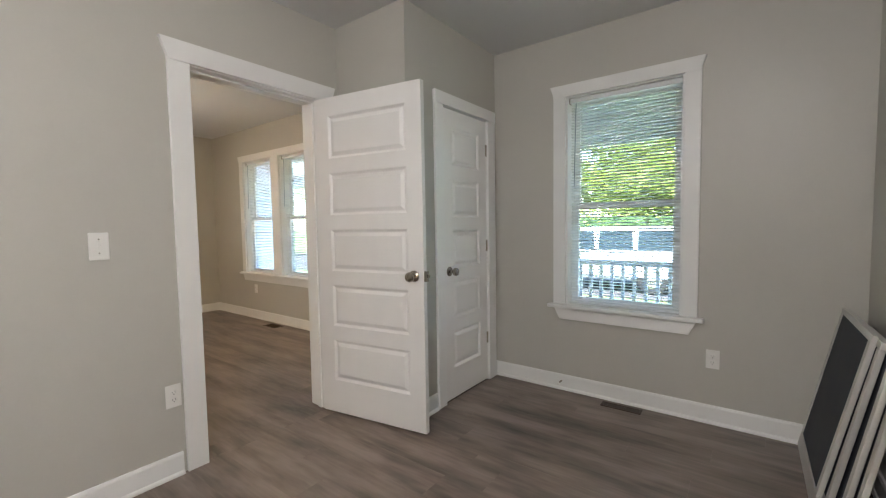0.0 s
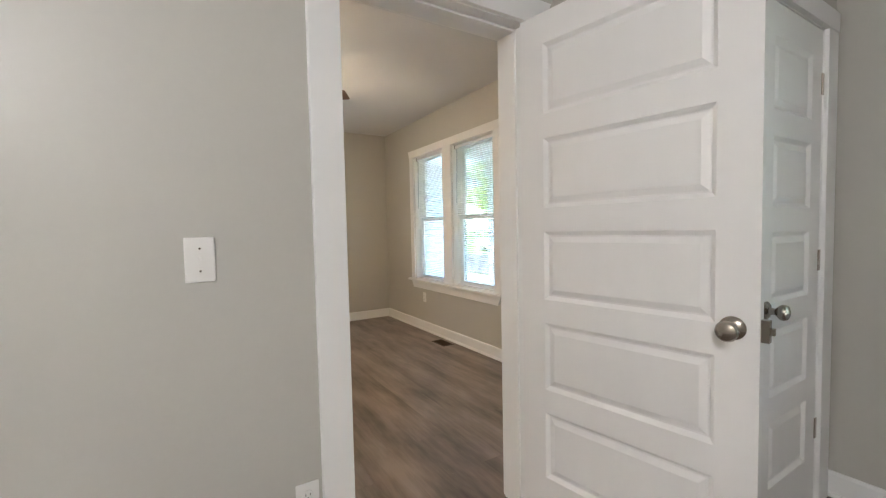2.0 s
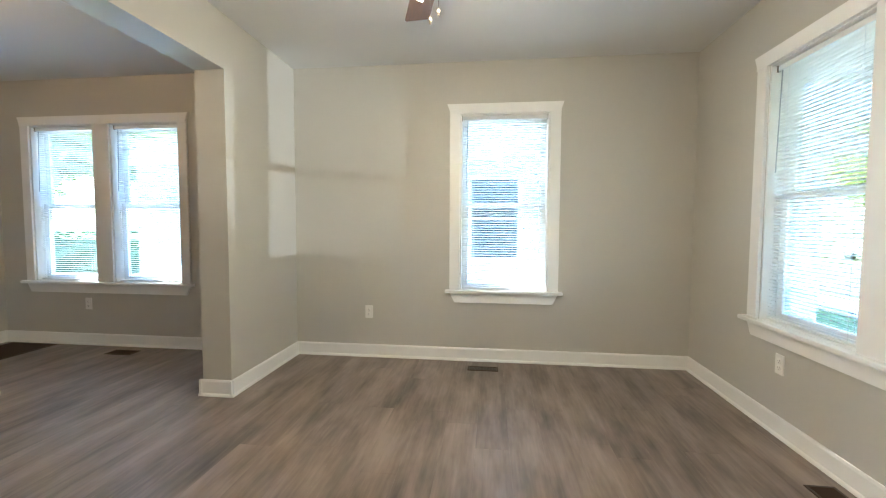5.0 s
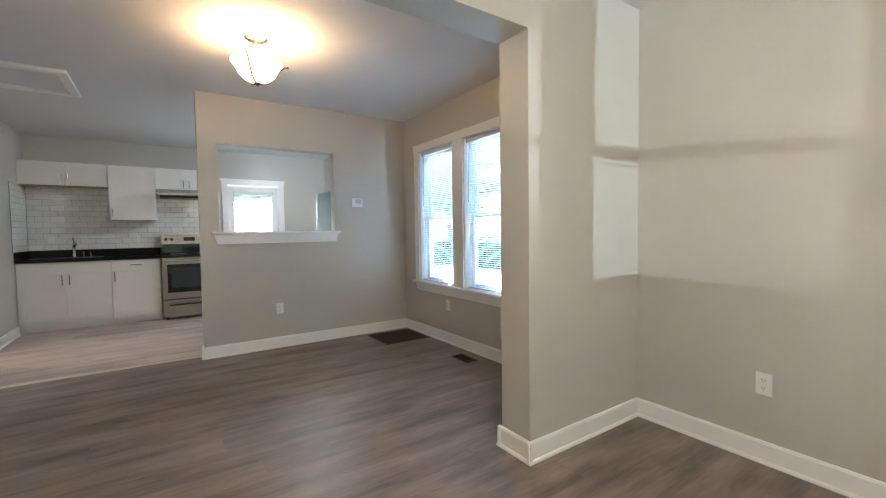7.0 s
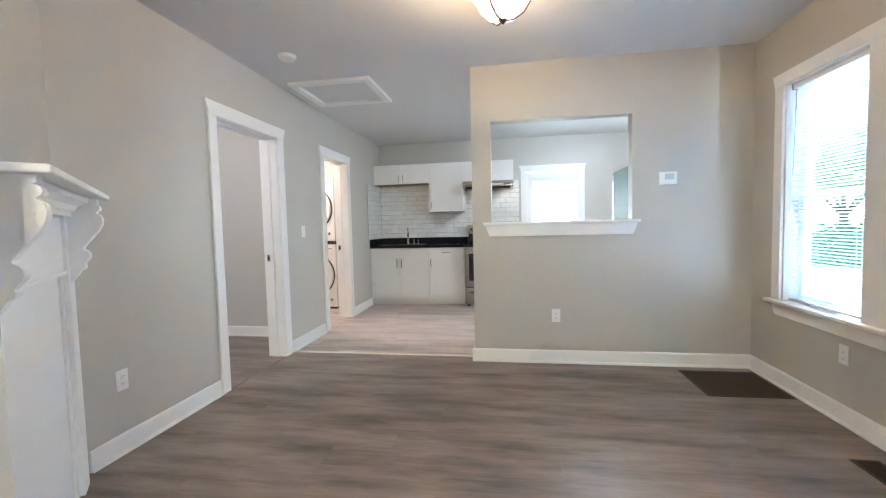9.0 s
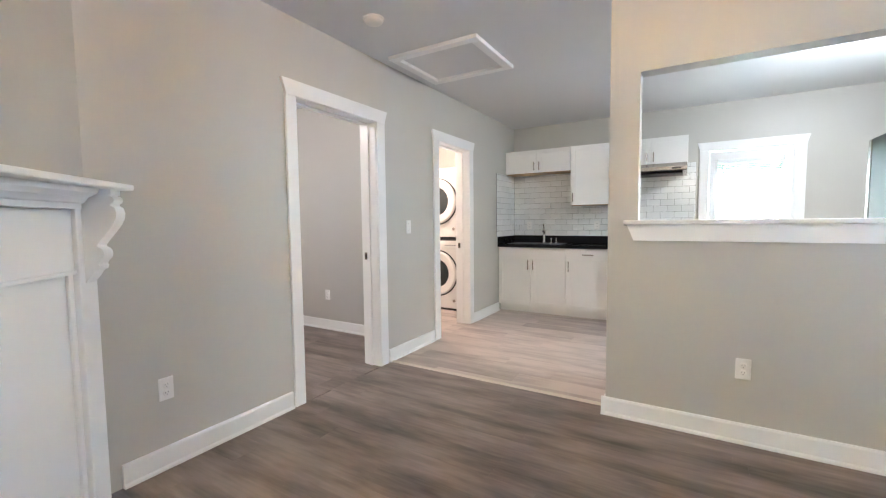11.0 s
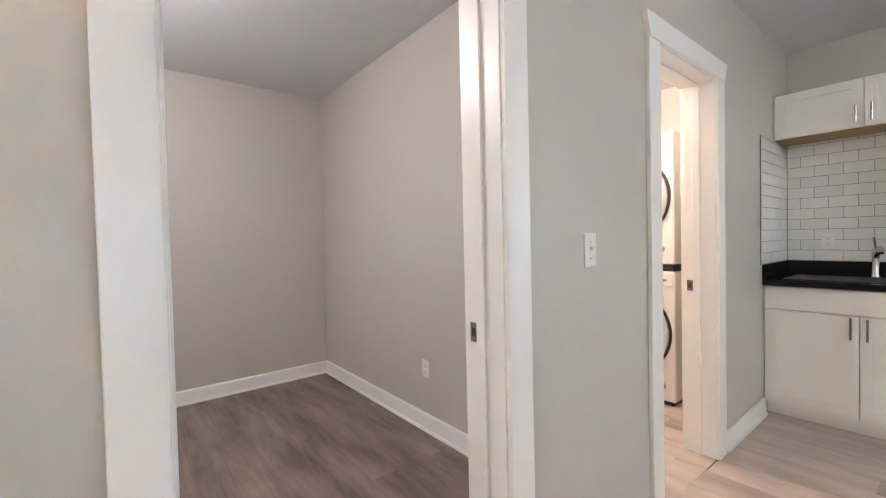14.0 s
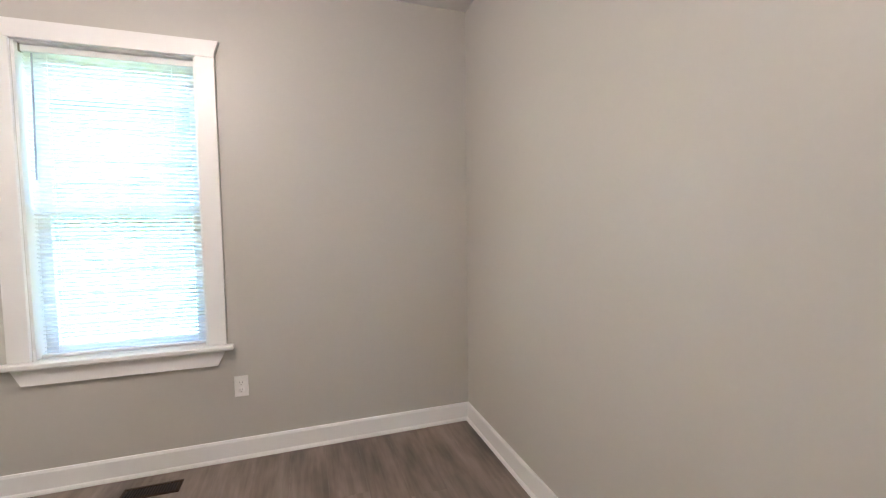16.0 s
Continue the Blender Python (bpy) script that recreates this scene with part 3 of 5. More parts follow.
def leaf(root, w, h, t, panels, material=None):
    """A moulded door leaf from x = 0 (hinge) to w, centred on y = 0, with recessed, raised-field panels (x, x, z, z)."""
    material = material or DOORW
    d = 0.012
    bm = slab_with_holes(bmesh.new(), "y", -t / 2, t / 2, 0, w, 0, h, panels)
    # sloping moulding down into each recess and the flat behind it
    for x0, x1, z0, z1 in panels:
        for s in (-1, 1):
            y, yi = s * t / 2, s * (t / 2 - d)
            o = [(x0, y, z0), (x1, y, z0), (x1, y, z1), (x0, y, z1)]
            i = [(x0 + 0.014, yi, z0 + 0.014), (x1 - 0.014, yi, z0 + 0.014), (x1 - 0.014, yi, z1 - 0.014), (x0 + 0.014, yi, z1 - 0.014)]
            vo, vi = [bm.verts.new(p) for p in o], [bm.verts.new(p) for p in i]
            for k in range(4):
                bm.faces.new((vo[k], vo[(k + 1) % 4], vi[(k + 1) % 4], vi[k]))
            bm.faces.new(vi)
    body = part("leaf", bm, material, root)
    for x0, x1, z0, z1 in panels:
        bm = bmesh.new()
        for s in (-1, 1):
            raised(bm, x0 + 0.020, x1 - 0.020, z0 + 0.020, z1 - 0.020, s * (t / 2 - d + 0.0004), s, 0.009, 0.020)
        part("panel", bm, material, body)
    return body


def five_panels(w, h):
    m, top, bot, rail = 0.105, 0.115, 0.215, 0.093
    ph = (h - top - bot - 4 * rail) / 5
    return [(m, w - m, bot + k * (ph + rail), bot + k * (ph + rail) + ph) for k in range(5)]


# front bedroom doorway and its open door
w = 0.757
dw = doorway("door_1", pose(ME, (0.956 + 1.713) / 2, 0, 0, 0, -90), w, 2.045, 0.15, "white cased doorway between front bedroom and living room", cl=0.10, cr=0.10, stop_at=-0.06)
strike(dw, w / 2 - 0.001, -0.025, 0.935, -1)
door = thing("bedroom_door", pose(ME + 0.012, 1.716 + 0.004, 0.012, 0, 0, 9.2), "white five-panel door standing open against the closet", "door")
leaf(door, 0.79, 2.03, 0.035, five_panels(0.79, 2.03))
door.location = (ME + 0.004, 1.708, 0.012)
for s in (-1, 1):
    knob(door, 0.79 - 0.062, s * 0.0175, 0.925, s)
part("latch", boxes((0.79, 0.809, -0.0125, 0.0125, 0.895, 0.955), (0.809, 0.819, -0.007, 0.007, 0.916, 0.934)), NICKEL, door)
for z in (0.24, 1.02, 1.80):
    hinge(door, -0.006, 0.019, z)

# closet door
cw = 0.565
cl = doorway("door_2", pose(-1.18, 2.5125, 0, 0, 0, -90), cw, 2.015, 0.10, "white cased closet doorway", cl=0.105, cr=0.085, flare=0.0, head=0.085, both=False)
closet = thing("closet_door", pose(-1.18 - 0.016, 2.5125 + cw / 2 - 0.003, 0.01, 0, 0, -90), "white narrow five-panel closet door, closed", "door")
leaf(closet, cw - 0.006, 2.0, 0.035, five_panels(cw - 0.006, 2.0))
knob(closet, cw - 0.068, 0.0175, 0.90, 1)
for z in (0.33, 1.055, 1.785):
    part("hinge", boxes((-0.014, 0.012, 0.0175, 0.0215, z - 0.044, z + 0.044), bev=0.001), NICKEL, closet, "satin nickel hinge")

# back bedroom doorway, its door swung away into the room
w = 0.795
dw = doorway("door_3", pose(MW, -3.058, 0, 0, 0, 90), w, 2.042, 0.15, "white cased doorway to the back bedroom", cr=0.083, stop_at=-0.085)
strike(dw, -w / 2 + 0.001, -0.122, 0.94, 1)
bd = thing("bedroom_door", pose(-1.772, -2.648, 0.012, 0, 0, 21), "white five-panel door standing wide open in the back bedroom", "door")
dl_ = leaf(bd, 0.768, 2.03, 0.035, five_panels(0.768, 2.03))
dl_.location = (0.002, -0.018, 0)
for s in (-1, 1):
    knob(bd, 0.768 - 0.062, -0.018 + s * 0.0175, 0.925, s)
for z in (0.24, 1.075, 1.80):
    part("hinge_leaf", boxes((-0.0012, 0.0018, -0.036, -0.001, z - 0.045, z + 0.045), bev=0.0006), NICKEL, bd, "satin nickel hinge leaf")
    bm = bmesh.new()
    rod(bm, (-0.004, 0.003, z - 0.045), (-0.004, 0.003, z + 0.045), 0.0062, 12)
    part("hinge", bm, NICKEL, bd, smooth=True)

# laundry doorway
w = 0.665
dw = doorway("door_4", pose(MW, -4.775, 0, 0, 0, 90), w, 2.042, 0.15, "white cased doorway to the laundry", stop_at=-0.085)
strike(dw, -w / 2 + 0.001, -0.122, 0.94, 1)

# front door
fw = 0.874
dw = doorway("door_5", pose(-2.855, NORTH, 0, 0, 0, 180), fw, 2.022, 0.17, "white cased front doorway beside the windows", cr=0.105, flare=0.0, head=0.105, both=False, stop_at=-0.10)
fd = thing("front_door", pose(-2.855 + fw / 2 - 0.003, NORTH + 0.055, 0.012, 0, 0, 180), "white six-panel front door, closed", "door")
leaf(fd, fw - 0.006, 2.0, 0.044, [(x0, x1, z0, z1) for x0, x1 in ((0.115, 0.395), (0.475, 0.755)) for z0, z1 in ((0.20, 0.86), (1.00, 1.57), (1.66, 1.90))])
knob(fd, fw - 0.075, 0.022, 0.925, 1)
db = lathe(bmesh.new(), [(0, 0), (0.031, 0), (0.031, 0.006), (0.022, 0.016), (0, 0.018)], 24, pose(fw - 0.075, 0.022, 1.095, -90, 0, 0))
box(db, fw - 0.095, fw - 0.055, 0.038, 0.046, 1.088, 1.102, bev=0.003)
part("deadbolt", db, NICKEL, fd, "satin nickel deadbolt", smooth=True)
structure("threshold_front", boxes((-3.29, -2.42, NORTH - 0.01, NORTH + 0.17, 0, 0.011)), NICKEL, "metal front door sill", "threshold")

# kitchen back door with a glazed upper half
kw = 0.768
dw = doorway("door_6", pose(-4.7495, SOUTH, 0, 0, 0, 0), kw, 2.012, 0.17, "white cased back doorway in the kitchen", flare=0.025, head=0.10, both=False, cl=0.095, cr=0.095)
kd = thing("back_door", pose(-4.7495 - kw / 2 + 0.003, SOUTH - 0.05, 0.012, 0, 0, 0), "white back door with a glazed upper half, closed", "door")
kx0, kx1, kz0, kz1 = 0.088, 0.695, 0.95, 1.86
bm = slab_with_holes(bmesh.new(), "y", -0.022, 0.022, 0, kw - 0.006, 0, 1.99, [(kx0, kx1, kz0, kz1)])
kl = part("leaf", bm, DOORW, kd)
part("glazing_bead", boxes((kx0 - 0.02, kx0 + 0.012, 0.0222, 0.034, kz0 - 0.02, kz1 + 0.02), (kx1 - 0.012, kx1 + 0.02, 0.0222, 0.034, kz0 - 0.02, kz1 + 0.02), (kx0 + 0.012, kx1 - 0.012, 0.0222, 0.034, kz0 - 0.02, kz0 + 0.012), (kx0 + 0.012, kx1 - 0.012, 0.0222, 0.034, kz1 - 0.012, kz1 + 0.02), bev=0.003), DOORW, kl)
g = part("pane", boxes((kx0, kx1, -0.003, 0.003, kz0, kz1)), GLASS, kl, "door glass, tinted to dim the outdoors")
g.visible_shadow = False
bm = bmesh.new()
raised(bm, 0.09, 0.69, 0.2, 0.82, 0.0225, 1, 0.006, 0.03)
part("panel", bm, DOORW, kl)
knob(kd, 0.06, 0.022, 0.93, 1)
db = lathe(bmesh.new(), [(0, 0), (0.031, 0), (0.031, 0.006), (0.022, 0.016), (0, 0.018)], 24, pose(0.06, 0.022, 1.09, -90, 0, 0))
part("deadbolt", db, NICKEL, kd, smooth=True)
blind(pose(-4.7495, SOUTH - 0.006, 0), 0.60, 1.905, 0.96, 20, "white mini blind on the back door's glass")

# pass-through sill and transition strip
bm = bmesh.new()
box(bm, -5.125, -3.846, PY1 + 0.001, PY1 + 0.045, 1.197, 1.222, bev=0.005)
box(bm, -5.069, -3.921, PY0 - 0.03, PY1 + 0.001, 1.2095, 1.222)
sill = thing("pass_through_sill", pose(0, 0, 0), "white painted sill of the kitchen pass-through", "sill", kind="structure")
part("stool", bm, TRIM, sill)
part("apron", prism(bmesh.new(), [(-5.075, 1.102), (-3.90, 1.102), (-3.862, 1.196), (-5.110, 1.196)], "y", PY1, PY1 + 0.02), TRIM, sill)
st = structure("threshold_strip", prism(bmesh.new(), [(-0.02, 0.0), (0.02, 0.0), (0.012, 0.009), (-0.012, 0.009)], "x", -3.755, MW), mat("threshold_ivory", (0.66, 0.60, 0.50), 0.4), "pale transition strip between the two floors", "threshold")
st.location = (0, -3.615, 0.0)


# ---- outlets, switches, small wall and floor fittings ----
def outlet(m, label="white duplex outlet on the wall"):
    root = thing("wall_outlet", m, label, "outlet", "duplex outlets")
    part("cover_plate", boxes((-0.035, 0.035, 0, 0.006, -0.057, 0.057), bev=0.003), PLATE, root)
    for z in (-0.0195, 0.0195):
        r = part("receptacle", lathe(bmesh.new(), [(0, 0.0061), (0.0165, 0.0061), (0.0165, 0.0082), (0.015, 0.009), (0, 0.009)], 20, pose(0, 0, z, -90, 0, 0)), PLATE, root, smooth=True)
        part("slots", boxes((-0.0075, -0.0055, 0.0088, 0.0094, z - 0.001, z + 0.007), (0.0055, 0.0075, 0.0088, 0.0094, z - 0.001, z + 0.006), (-0.002, 0.002, 0.0088, 0.0094, z - 0.010, z - 0.006)), HOLE_SHADE, r)
    return root


def switch(m):
    root = thing("light_switch", m, "white toggle light switch on the wall", "switch", "light switches")
    part("cover_plate", boxes((-0.036, 0.036, 0, 0.006, -0.060, 0.060), bev=0.003), PLATE, root)
    part("toggle_surround", boxes((-0.006, 0.006, 0.0061, 0.0072, -0.013, 0.013)), PLATE, root)
    part("toggle", boxes((-0.0042, 0.0042, 0.0062, 0.016, 0.0, 0.011), bev=0.002), PLATE, root)
    for z in (-0.03, 0.03):
        part("screw", lathe(bmesh.new(), [(0, 0.006), (0.003, 0.006), (0.0025, 0.0075), (0, 0.0075)], 10, pose(0, 0, z, -90, 0, 0)), NICKEL, root)
    return root


for x, y, rz in ((ME, 0.806, -90), (MW, -1.803, 90), (WEST, 0.243, -90), (WEST, -1.284, -90), (WEST, -2.565, -90)):
    outlet(pose(x, y, 0.405, 0, 0, rz))
outlet(pose(0.305, NORTH, 0.395, 0, 0, 180))
outlet(pose(-4.901, NORTH, 0.405, 0, 0, 180))
outlet(pose(-4.454, PY1, 0.413, 0, 0, 0))
outlet(pose(-0.629, -4.137, 0.40, 0, 0, 0))
outlet(pose(EAST, -2.815, 0.40, 0, 0, 90))
for x in (-2.19, -3.124):
    outlet(pose(x, SOUTH + 0.012, 1.155), "white duplex outlet set in the tiled backsplash")
switch(pose(ME, 0.553, 1.16, 0, 0, -90))
switch(pose(MW, -3.902, 1.18, 0, 0, 90))

th = thing("thermostat", pose(-5.335, PY1, 1.545), "white wall thermostat with a small grey screen", "thermostat")
part("case", boxes((-0.07, 0.07, 0, 0.026, -0.052, 0.052), bev=0.006), PLATE, th)
part("screen", boxes((-0.045, 0.025, 0.0262, 0.027, -0.012, 0.035)), LCD, th, "grey display")
part("button_panel", boxes((0.034, 0.060, 0.0262, 0.0285, -0.035, 0.035), bev=0.001), PLATE, th)

ds = thing("door_stop_spring", pose(-0.626, NORTH - 0.014, 0.065, 0, 0, 180), "small spring door stop on the skirting", "door stop")
bm = bmesh.new()
rod(bm, (0, 0, 0), (0, 0.06, 0), 0.006, 10)
part("spring", bm, NICKEL, ds, smooth=True)
bm = bmesh.new()
rod(bm, (0, 0.06, 0), (0, 0.072, 0), 0.0085, 10)
part("tip", bm, PLATE, ds)


def register(m, w, d, bars, label, name="floor_register"):
    """A louvred floor grille, w along x and d along y."""
    root = thing(name, m, label, "floor vent", "floor registers")
    f = 0.014
    part("rim", boxes((-w / 2, w / 2, -d / 2, -d / 2 + f, 0, 0.005), (-w / 2, w / 2, d / 2 - f, d / 2, 0, 0.005), (-w / 2, -w / 2 + f, -d / 2 + f, d / 2 - f, 0, 0.005), (w / 2 - f, w / 2, -d / 2 + f, d / 2 - f, 0, 0.005), bev=0.0015), BRONZE, root)
    # no hollow below: a dark sheet paints the shade down the duct
    part("duct_shade", boxes((-w / 2 + f, w / 2 - f, -d / 2 + f, d / 2 - f, 0.0004, 0.001)), HOLE_SHADE, root)
    step = (w - 2 * f) / bars
    first = None
    for k in range(bars):
        p = pose(-w / 2 + f + step * (k + 0.5), 0, 0.0025, 0, 30, 0)
        if first is None:
            first = part("slat", boxes((-step * 0.32, step * 0.32, -d / 2 + f, d / 2 - f, -0.0007, 0.0007)), BRONZE, root, m=p)
        else:
            again(first, p)
    return root


FZ = 0.0002
register(pose(-0.19, 2.845, FZ), 0.25, 0.075, 18, "brown metal floor register under the window")
register(pose(-4.29, 2.808, FZ), 0.25, 0.13, 18, "brown metal floor register under the front windows")
register(pose(-5.765, 1.263, FZ, 0, 0, 90), 0.25, 0.10, 18, "brown metal floor register beside the wall")
register(pose(-5.775, -2.03, FZ, 0, 0, 90), 0.25, 0.13, 18, "brown metal floor register under the dining windows")
register(pose(0.79, -2.43, FZ, 0, 0, 90), 0.25, 0.10, 18, "brown metal floor register in the back bedroom")
register(pose(-5.66, -3.135, FZ), 0.54, 0.50, 34, "large brown return-air grille in the floor corner", "return_air_grille")

sd = thing("smoke_detector", pose(-2.38, -2.955, H, 180, 0, 0), "round white smoke detector on the ceiling", "smoke detector")
part("base", lathe(bmesh.new(), [(0, 0.0005), (0.068, 0.0005), (0.068, 0.010), (0, 0.010)], 32), PLATE, sd, smooth=True)
part("cap", lathe(bmesh.new(), [(0.062, 0.0102), (0.060, 0.022), (0.050, 0.032), (0.030, 0.036), (0, 0.037)], 32), PLATE, sd, smooth=True)

ah = thing("attic_hatch", pose(-2.467, -3.85, H), "white attic hatch with a moulded frame in the ceiling", "hatch", kind="structure")
hw, hd, c = 0.393, 0.358, 0.07
part("hatch_panel", boxes((-hw + c, hw - c, -hd + c, hd - c, -0.008, -0.001)), CEIL, ah)
for s in ((-hw, hw, -hd, -hd + c, -0.032, -0.001), (-hw, hw, hd - c, hd, -0.032, -0.001), (-hw, -hw + c, -hd + c, hd - c, -0.032, -0.001), (hw - c, hw, -hd + c, hd - c, -0.032, -0.001)):
    part("trim", boxes(s, bev=0.005), TRIM, ah)


# ---- ceiling fan with three lit shades ----
fan = thing("ceiling_fan", pose(-4.06, 1.10, 0), "brushed nickel ceiling fan with five dark wooden blades and lit shades", "ceiling fan")
part("canopy", lathe(bmesh.new(), [(0, H - 0.001), (0.066, H - 0.001), (0.066, H - 0.012), (0.060, H - 0.02), (0.040, H - 0.075), (0.034, H - 0.085), (0, H - 0.085)], 32), NICKEL, fan, smooth=True)
bm = bmesh.new()
rod(bm, (0, 0, H - 0.16), (0, 0, H - 0.08), 0.0125, 16)
lathe(bm, [(0, H - 0.155), (0.024, H - 0.155), (0.030, H - 0.135), (0.024, H - 0.118), (0, H - 0.118)], 24)
part("downrod", bm, NICKEL, fan, smooth=True)
part("motor_housing", lathe(bmesh.new(), [(0, 2.41), (0.045, 2.41), (0.085, 2.395), (0.108, 2.375), (0.112, 2.355), (0.108, 2.345), (0.100, 2.325), (0.085, 2.300), (0.068, 2.285), (0.060, 2.275), (0, 2.275)], 40), NICKEL, fan, smooth=True)
part("switch_housing", lathe(bmesh.new(), [(0, 2.2745), (0.052, 2.2745), (0.058, 2.262), (0.058, 2.236), (0.044, 2.218), (0.022, 2.208), (0.008, 2.204), (0, 2.204)], 32), NICKEL, fan, smooth=True)
for k in range(5):
    a = 53 + 72 * k
    r = pose(0, 0, 0, 0, 0, a)
    bm = bmesh.new()
    pts = [(0.055, -0.014), (0.12, -0.011), (0.15, -0.026), (0.205, -0.034), (0.225, -0.018), (0.232, 0), (0.225, 0.018), (0.205, 0.034), (0.15, 0.026), (0.12, 0.011), (0.055, 0.014)]
    prism(bm, pts, "z", 2.273, 2.278)
    arm = part("blade_arm", bm, NICKEL, fan, "nickel blade iron", m=r)
    bm = bmesh.new()
    prism(bm, [(0.155, -0.048), (0.175, -0.056), (0.635, -0.068), (0.65, -0.060), (0.65, 0.060), (0.635, 0.068), (0.175, 0.056), (0.155, 0.048)], "z", -0.003, 0.003)
    bmesh.ops.bevel(bm, geom=[e for e in bm.edges], offset=0.0015, segments=1, affect="EDGES")
    part("blade", bm, WOODBLADE, fan, "dark walnut blade", m=r @ pose(0, 0, 2.284, -11, 0, 0))
for k, a in enumerate((-10, 110, 230)):
    r = pose(0, 0, 2.238, 0, 0, a) @ pose(0.055, 0, 0, 0, 0, 0)
    bm = bmesh.new()
    tube(bm, [(0, 0, 0), (0.02, 0, -0.004), (0.036, 0, -0.018)], 0.008, 12)
    lathe(bm, [(0, 0), (0.021, 0), (0.023, 0.012), (0.021, 0.022), (0, 0.022)], 20, pose(0.036, 0, -0.016, 0, 180 - 38, 0))
    fitter = part("light_arm", bm, NICKEL, fan, m=r, smooth=True)
    bm = lathe(bmesh.new(), [(0.021, 0.0), (0.027, 0.006), (0.034, 0.03), (0.044, 0.065), (0.056, 0.098), (0.054, 0.098), (0.042, 0.066), (0.032, 0.032), (0.024, 0.008), (0.019, 0.003)], 28, pose(0.046, 0, -0.032, 0, 180 - 38, 0))
    part("shade", bm, SHADE, fan, "lit frosted glass bell shade", m=r, smooth=True)
    bm = lathe(bmesh.new(), [(0, 0.014), (0.012, 0.02), (0.022, 0.045), (0.026, 0.064), (0.020, 0.082), (0, 0.09)], 16, pose(0.046, 0, -0.032, 0, 180 - 38, 0))
    part("bulb", bm, SHADE, fan, m=r, smooth=True)
for x, y, z in ((0.03, 0.012, 2.00), (0.022, -0.022, 1.975)):
    bm = bmesh.new()
    rod(bm, (x, y, z), (x, y, 2.225), 0.0012, 6)
    lathe(bm, [(0, z - 0.028), (0.004, z - 0.024), (0.0055, z - 0.012), (0.003, z), (0, z)], 10, pose(x, y, 0))
    part("pull_chain", bm, NICKEL, fan)
for a in (-10, 110, 230):
    v = Matrix.Rotation(radians(a), 4, "Z") @ Vector((0.17, 0, 2.118))
    lamp("fan_bulb", (fan.location.x + v.x, fan.location.y + v.y, v.z), FAN_W, (1.0, 0.73, 0.44), 0.045)

# ---- semi-flush lamp of the dining room ----
dl = thing("ceiling_lamp", pose(-4.05, -2.075, 0), "lit semi-flush ceiling lamp with an alabaster glass bowl and bronze arms", "ceiling lamp")
part("canopy", lathe(bmesh.new(), [(0, H - 0.001), (0.075, H - 0.001), (0.078, H - 0.012), (0.066, H - 0.022), (0.030, H - 0.028), (0, H - 0.03)], 32), NICKEL, dl, smooth=True)
bm = bmesh.new()
rod(bm, (0, 0, 2.235), (0, 0, H - 0.02), 0.008, 12)
lathe(bm, [(0, 2.222), (0.006, 2.224), (0.012, 2.232), (0.022, 2.238), (0.024, 2.244), (0, 2.246)], 20)
part("stem", bm, NICKEL, dl, smooth=True)
part("bowl", lathe(bmesh.new(), [(0.008, 2.248), (0.045, 2.252), (0.090, 2.272), (0.120, 2.305), (0.140, 2.345), (0.168, 2.382), (0.164, 2.384), (0.134, 2.347), (0.115, 2.309), (0.087, 2.277), (0.045, 2.258), (0.008, 2.254)], 48), BOWL, dl, "glowing alabaster glass bowl", smooth=True)
for a in (-60, 60, 180):
    r = pose(0, 0, 0, 0, 0, a)
    bm = bmesh.new()
    tube(bm, [(0.012, 0, 2.238), (0.060, 0, 2.246), (0.105, 0, 2.276), (0.132, 0, 2.318), (0.152, 0, 2.358), (0.185, 0, 2.385), (0.200, 0, 2.388)], 0.0055, 8)
    lathe(bm, [(0, -0.009), (0.007, -0.005), (0.009, 0), (0.007, 0.005), (0, 0.009)], 10, pose(0.204, 0, 2.388))
    tube(bm, [(0.158, 0, 2.372), (0.12, 0, 2.42), (0.05, 0, 2.47), (0.035, 0, 2.53)], 0.004, 8)
    part("arm", bm, mat("antique_bronze", (0.16, 0.10, 0.055), 0.35, metal=1.0) if "antique_bronze" not in bpy.data.materials else bpy.data.materials["antique_bronze"], dl, "bronze scroll arm", m=r, smooth=True)
lamp("dining_bulb", (-4.05, -2.01, 2.415), DINING_W, (1.0, 0.57, 0.24), 0.05)


# ---- unseen flush ceiling lamps added as fill light in the other rooms ----
def fill_lamp(x, y, watts, label, colour=(1.0, 0.95, 0.90)):
    root = thing("fill_ceiling_lamp", pose(x, y, H, 180, 0, 0), label, "ceiling lamp", "flush ceiling lamps")
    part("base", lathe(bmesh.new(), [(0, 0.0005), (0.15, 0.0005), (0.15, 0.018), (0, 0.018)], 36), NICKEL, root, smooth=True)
    part("diffuser", lathe(bmesh.new(), [(0.14, 0.0185), (0.138, 0.03), (0.115, 0.06), (0.07, 0.078), (0, 0.084)], 36), SHADE, root, "lit frosted glass dome of the added lamp", smooth=True)
    lamp("room_fill", (x, y, H - 0.18), watts, colour, 0.16)


fill_lamp(0.45, -0.65, ROOM_A_W, "added dome lamp, out of view, filling the front bedroom with light")
fill_lamp(-0.60, -2.40, ROOM_B_W, "added dome lamp, out of view, filling the back bedroom with light", (1.0, 0.76, 0.66))
fill_lamp(-5.25, -4.8, KITCHEN_W, "added dome lamp, out of view, filling the kitchen with light")

# ---- laundry: stacked washer and dryer under a warm lamp ----
lamp("laundry_bulb", (-0.95, -5.0, 2.40), LAUNDRY_W, (1.0, 0.68, 0.48), 0.08)


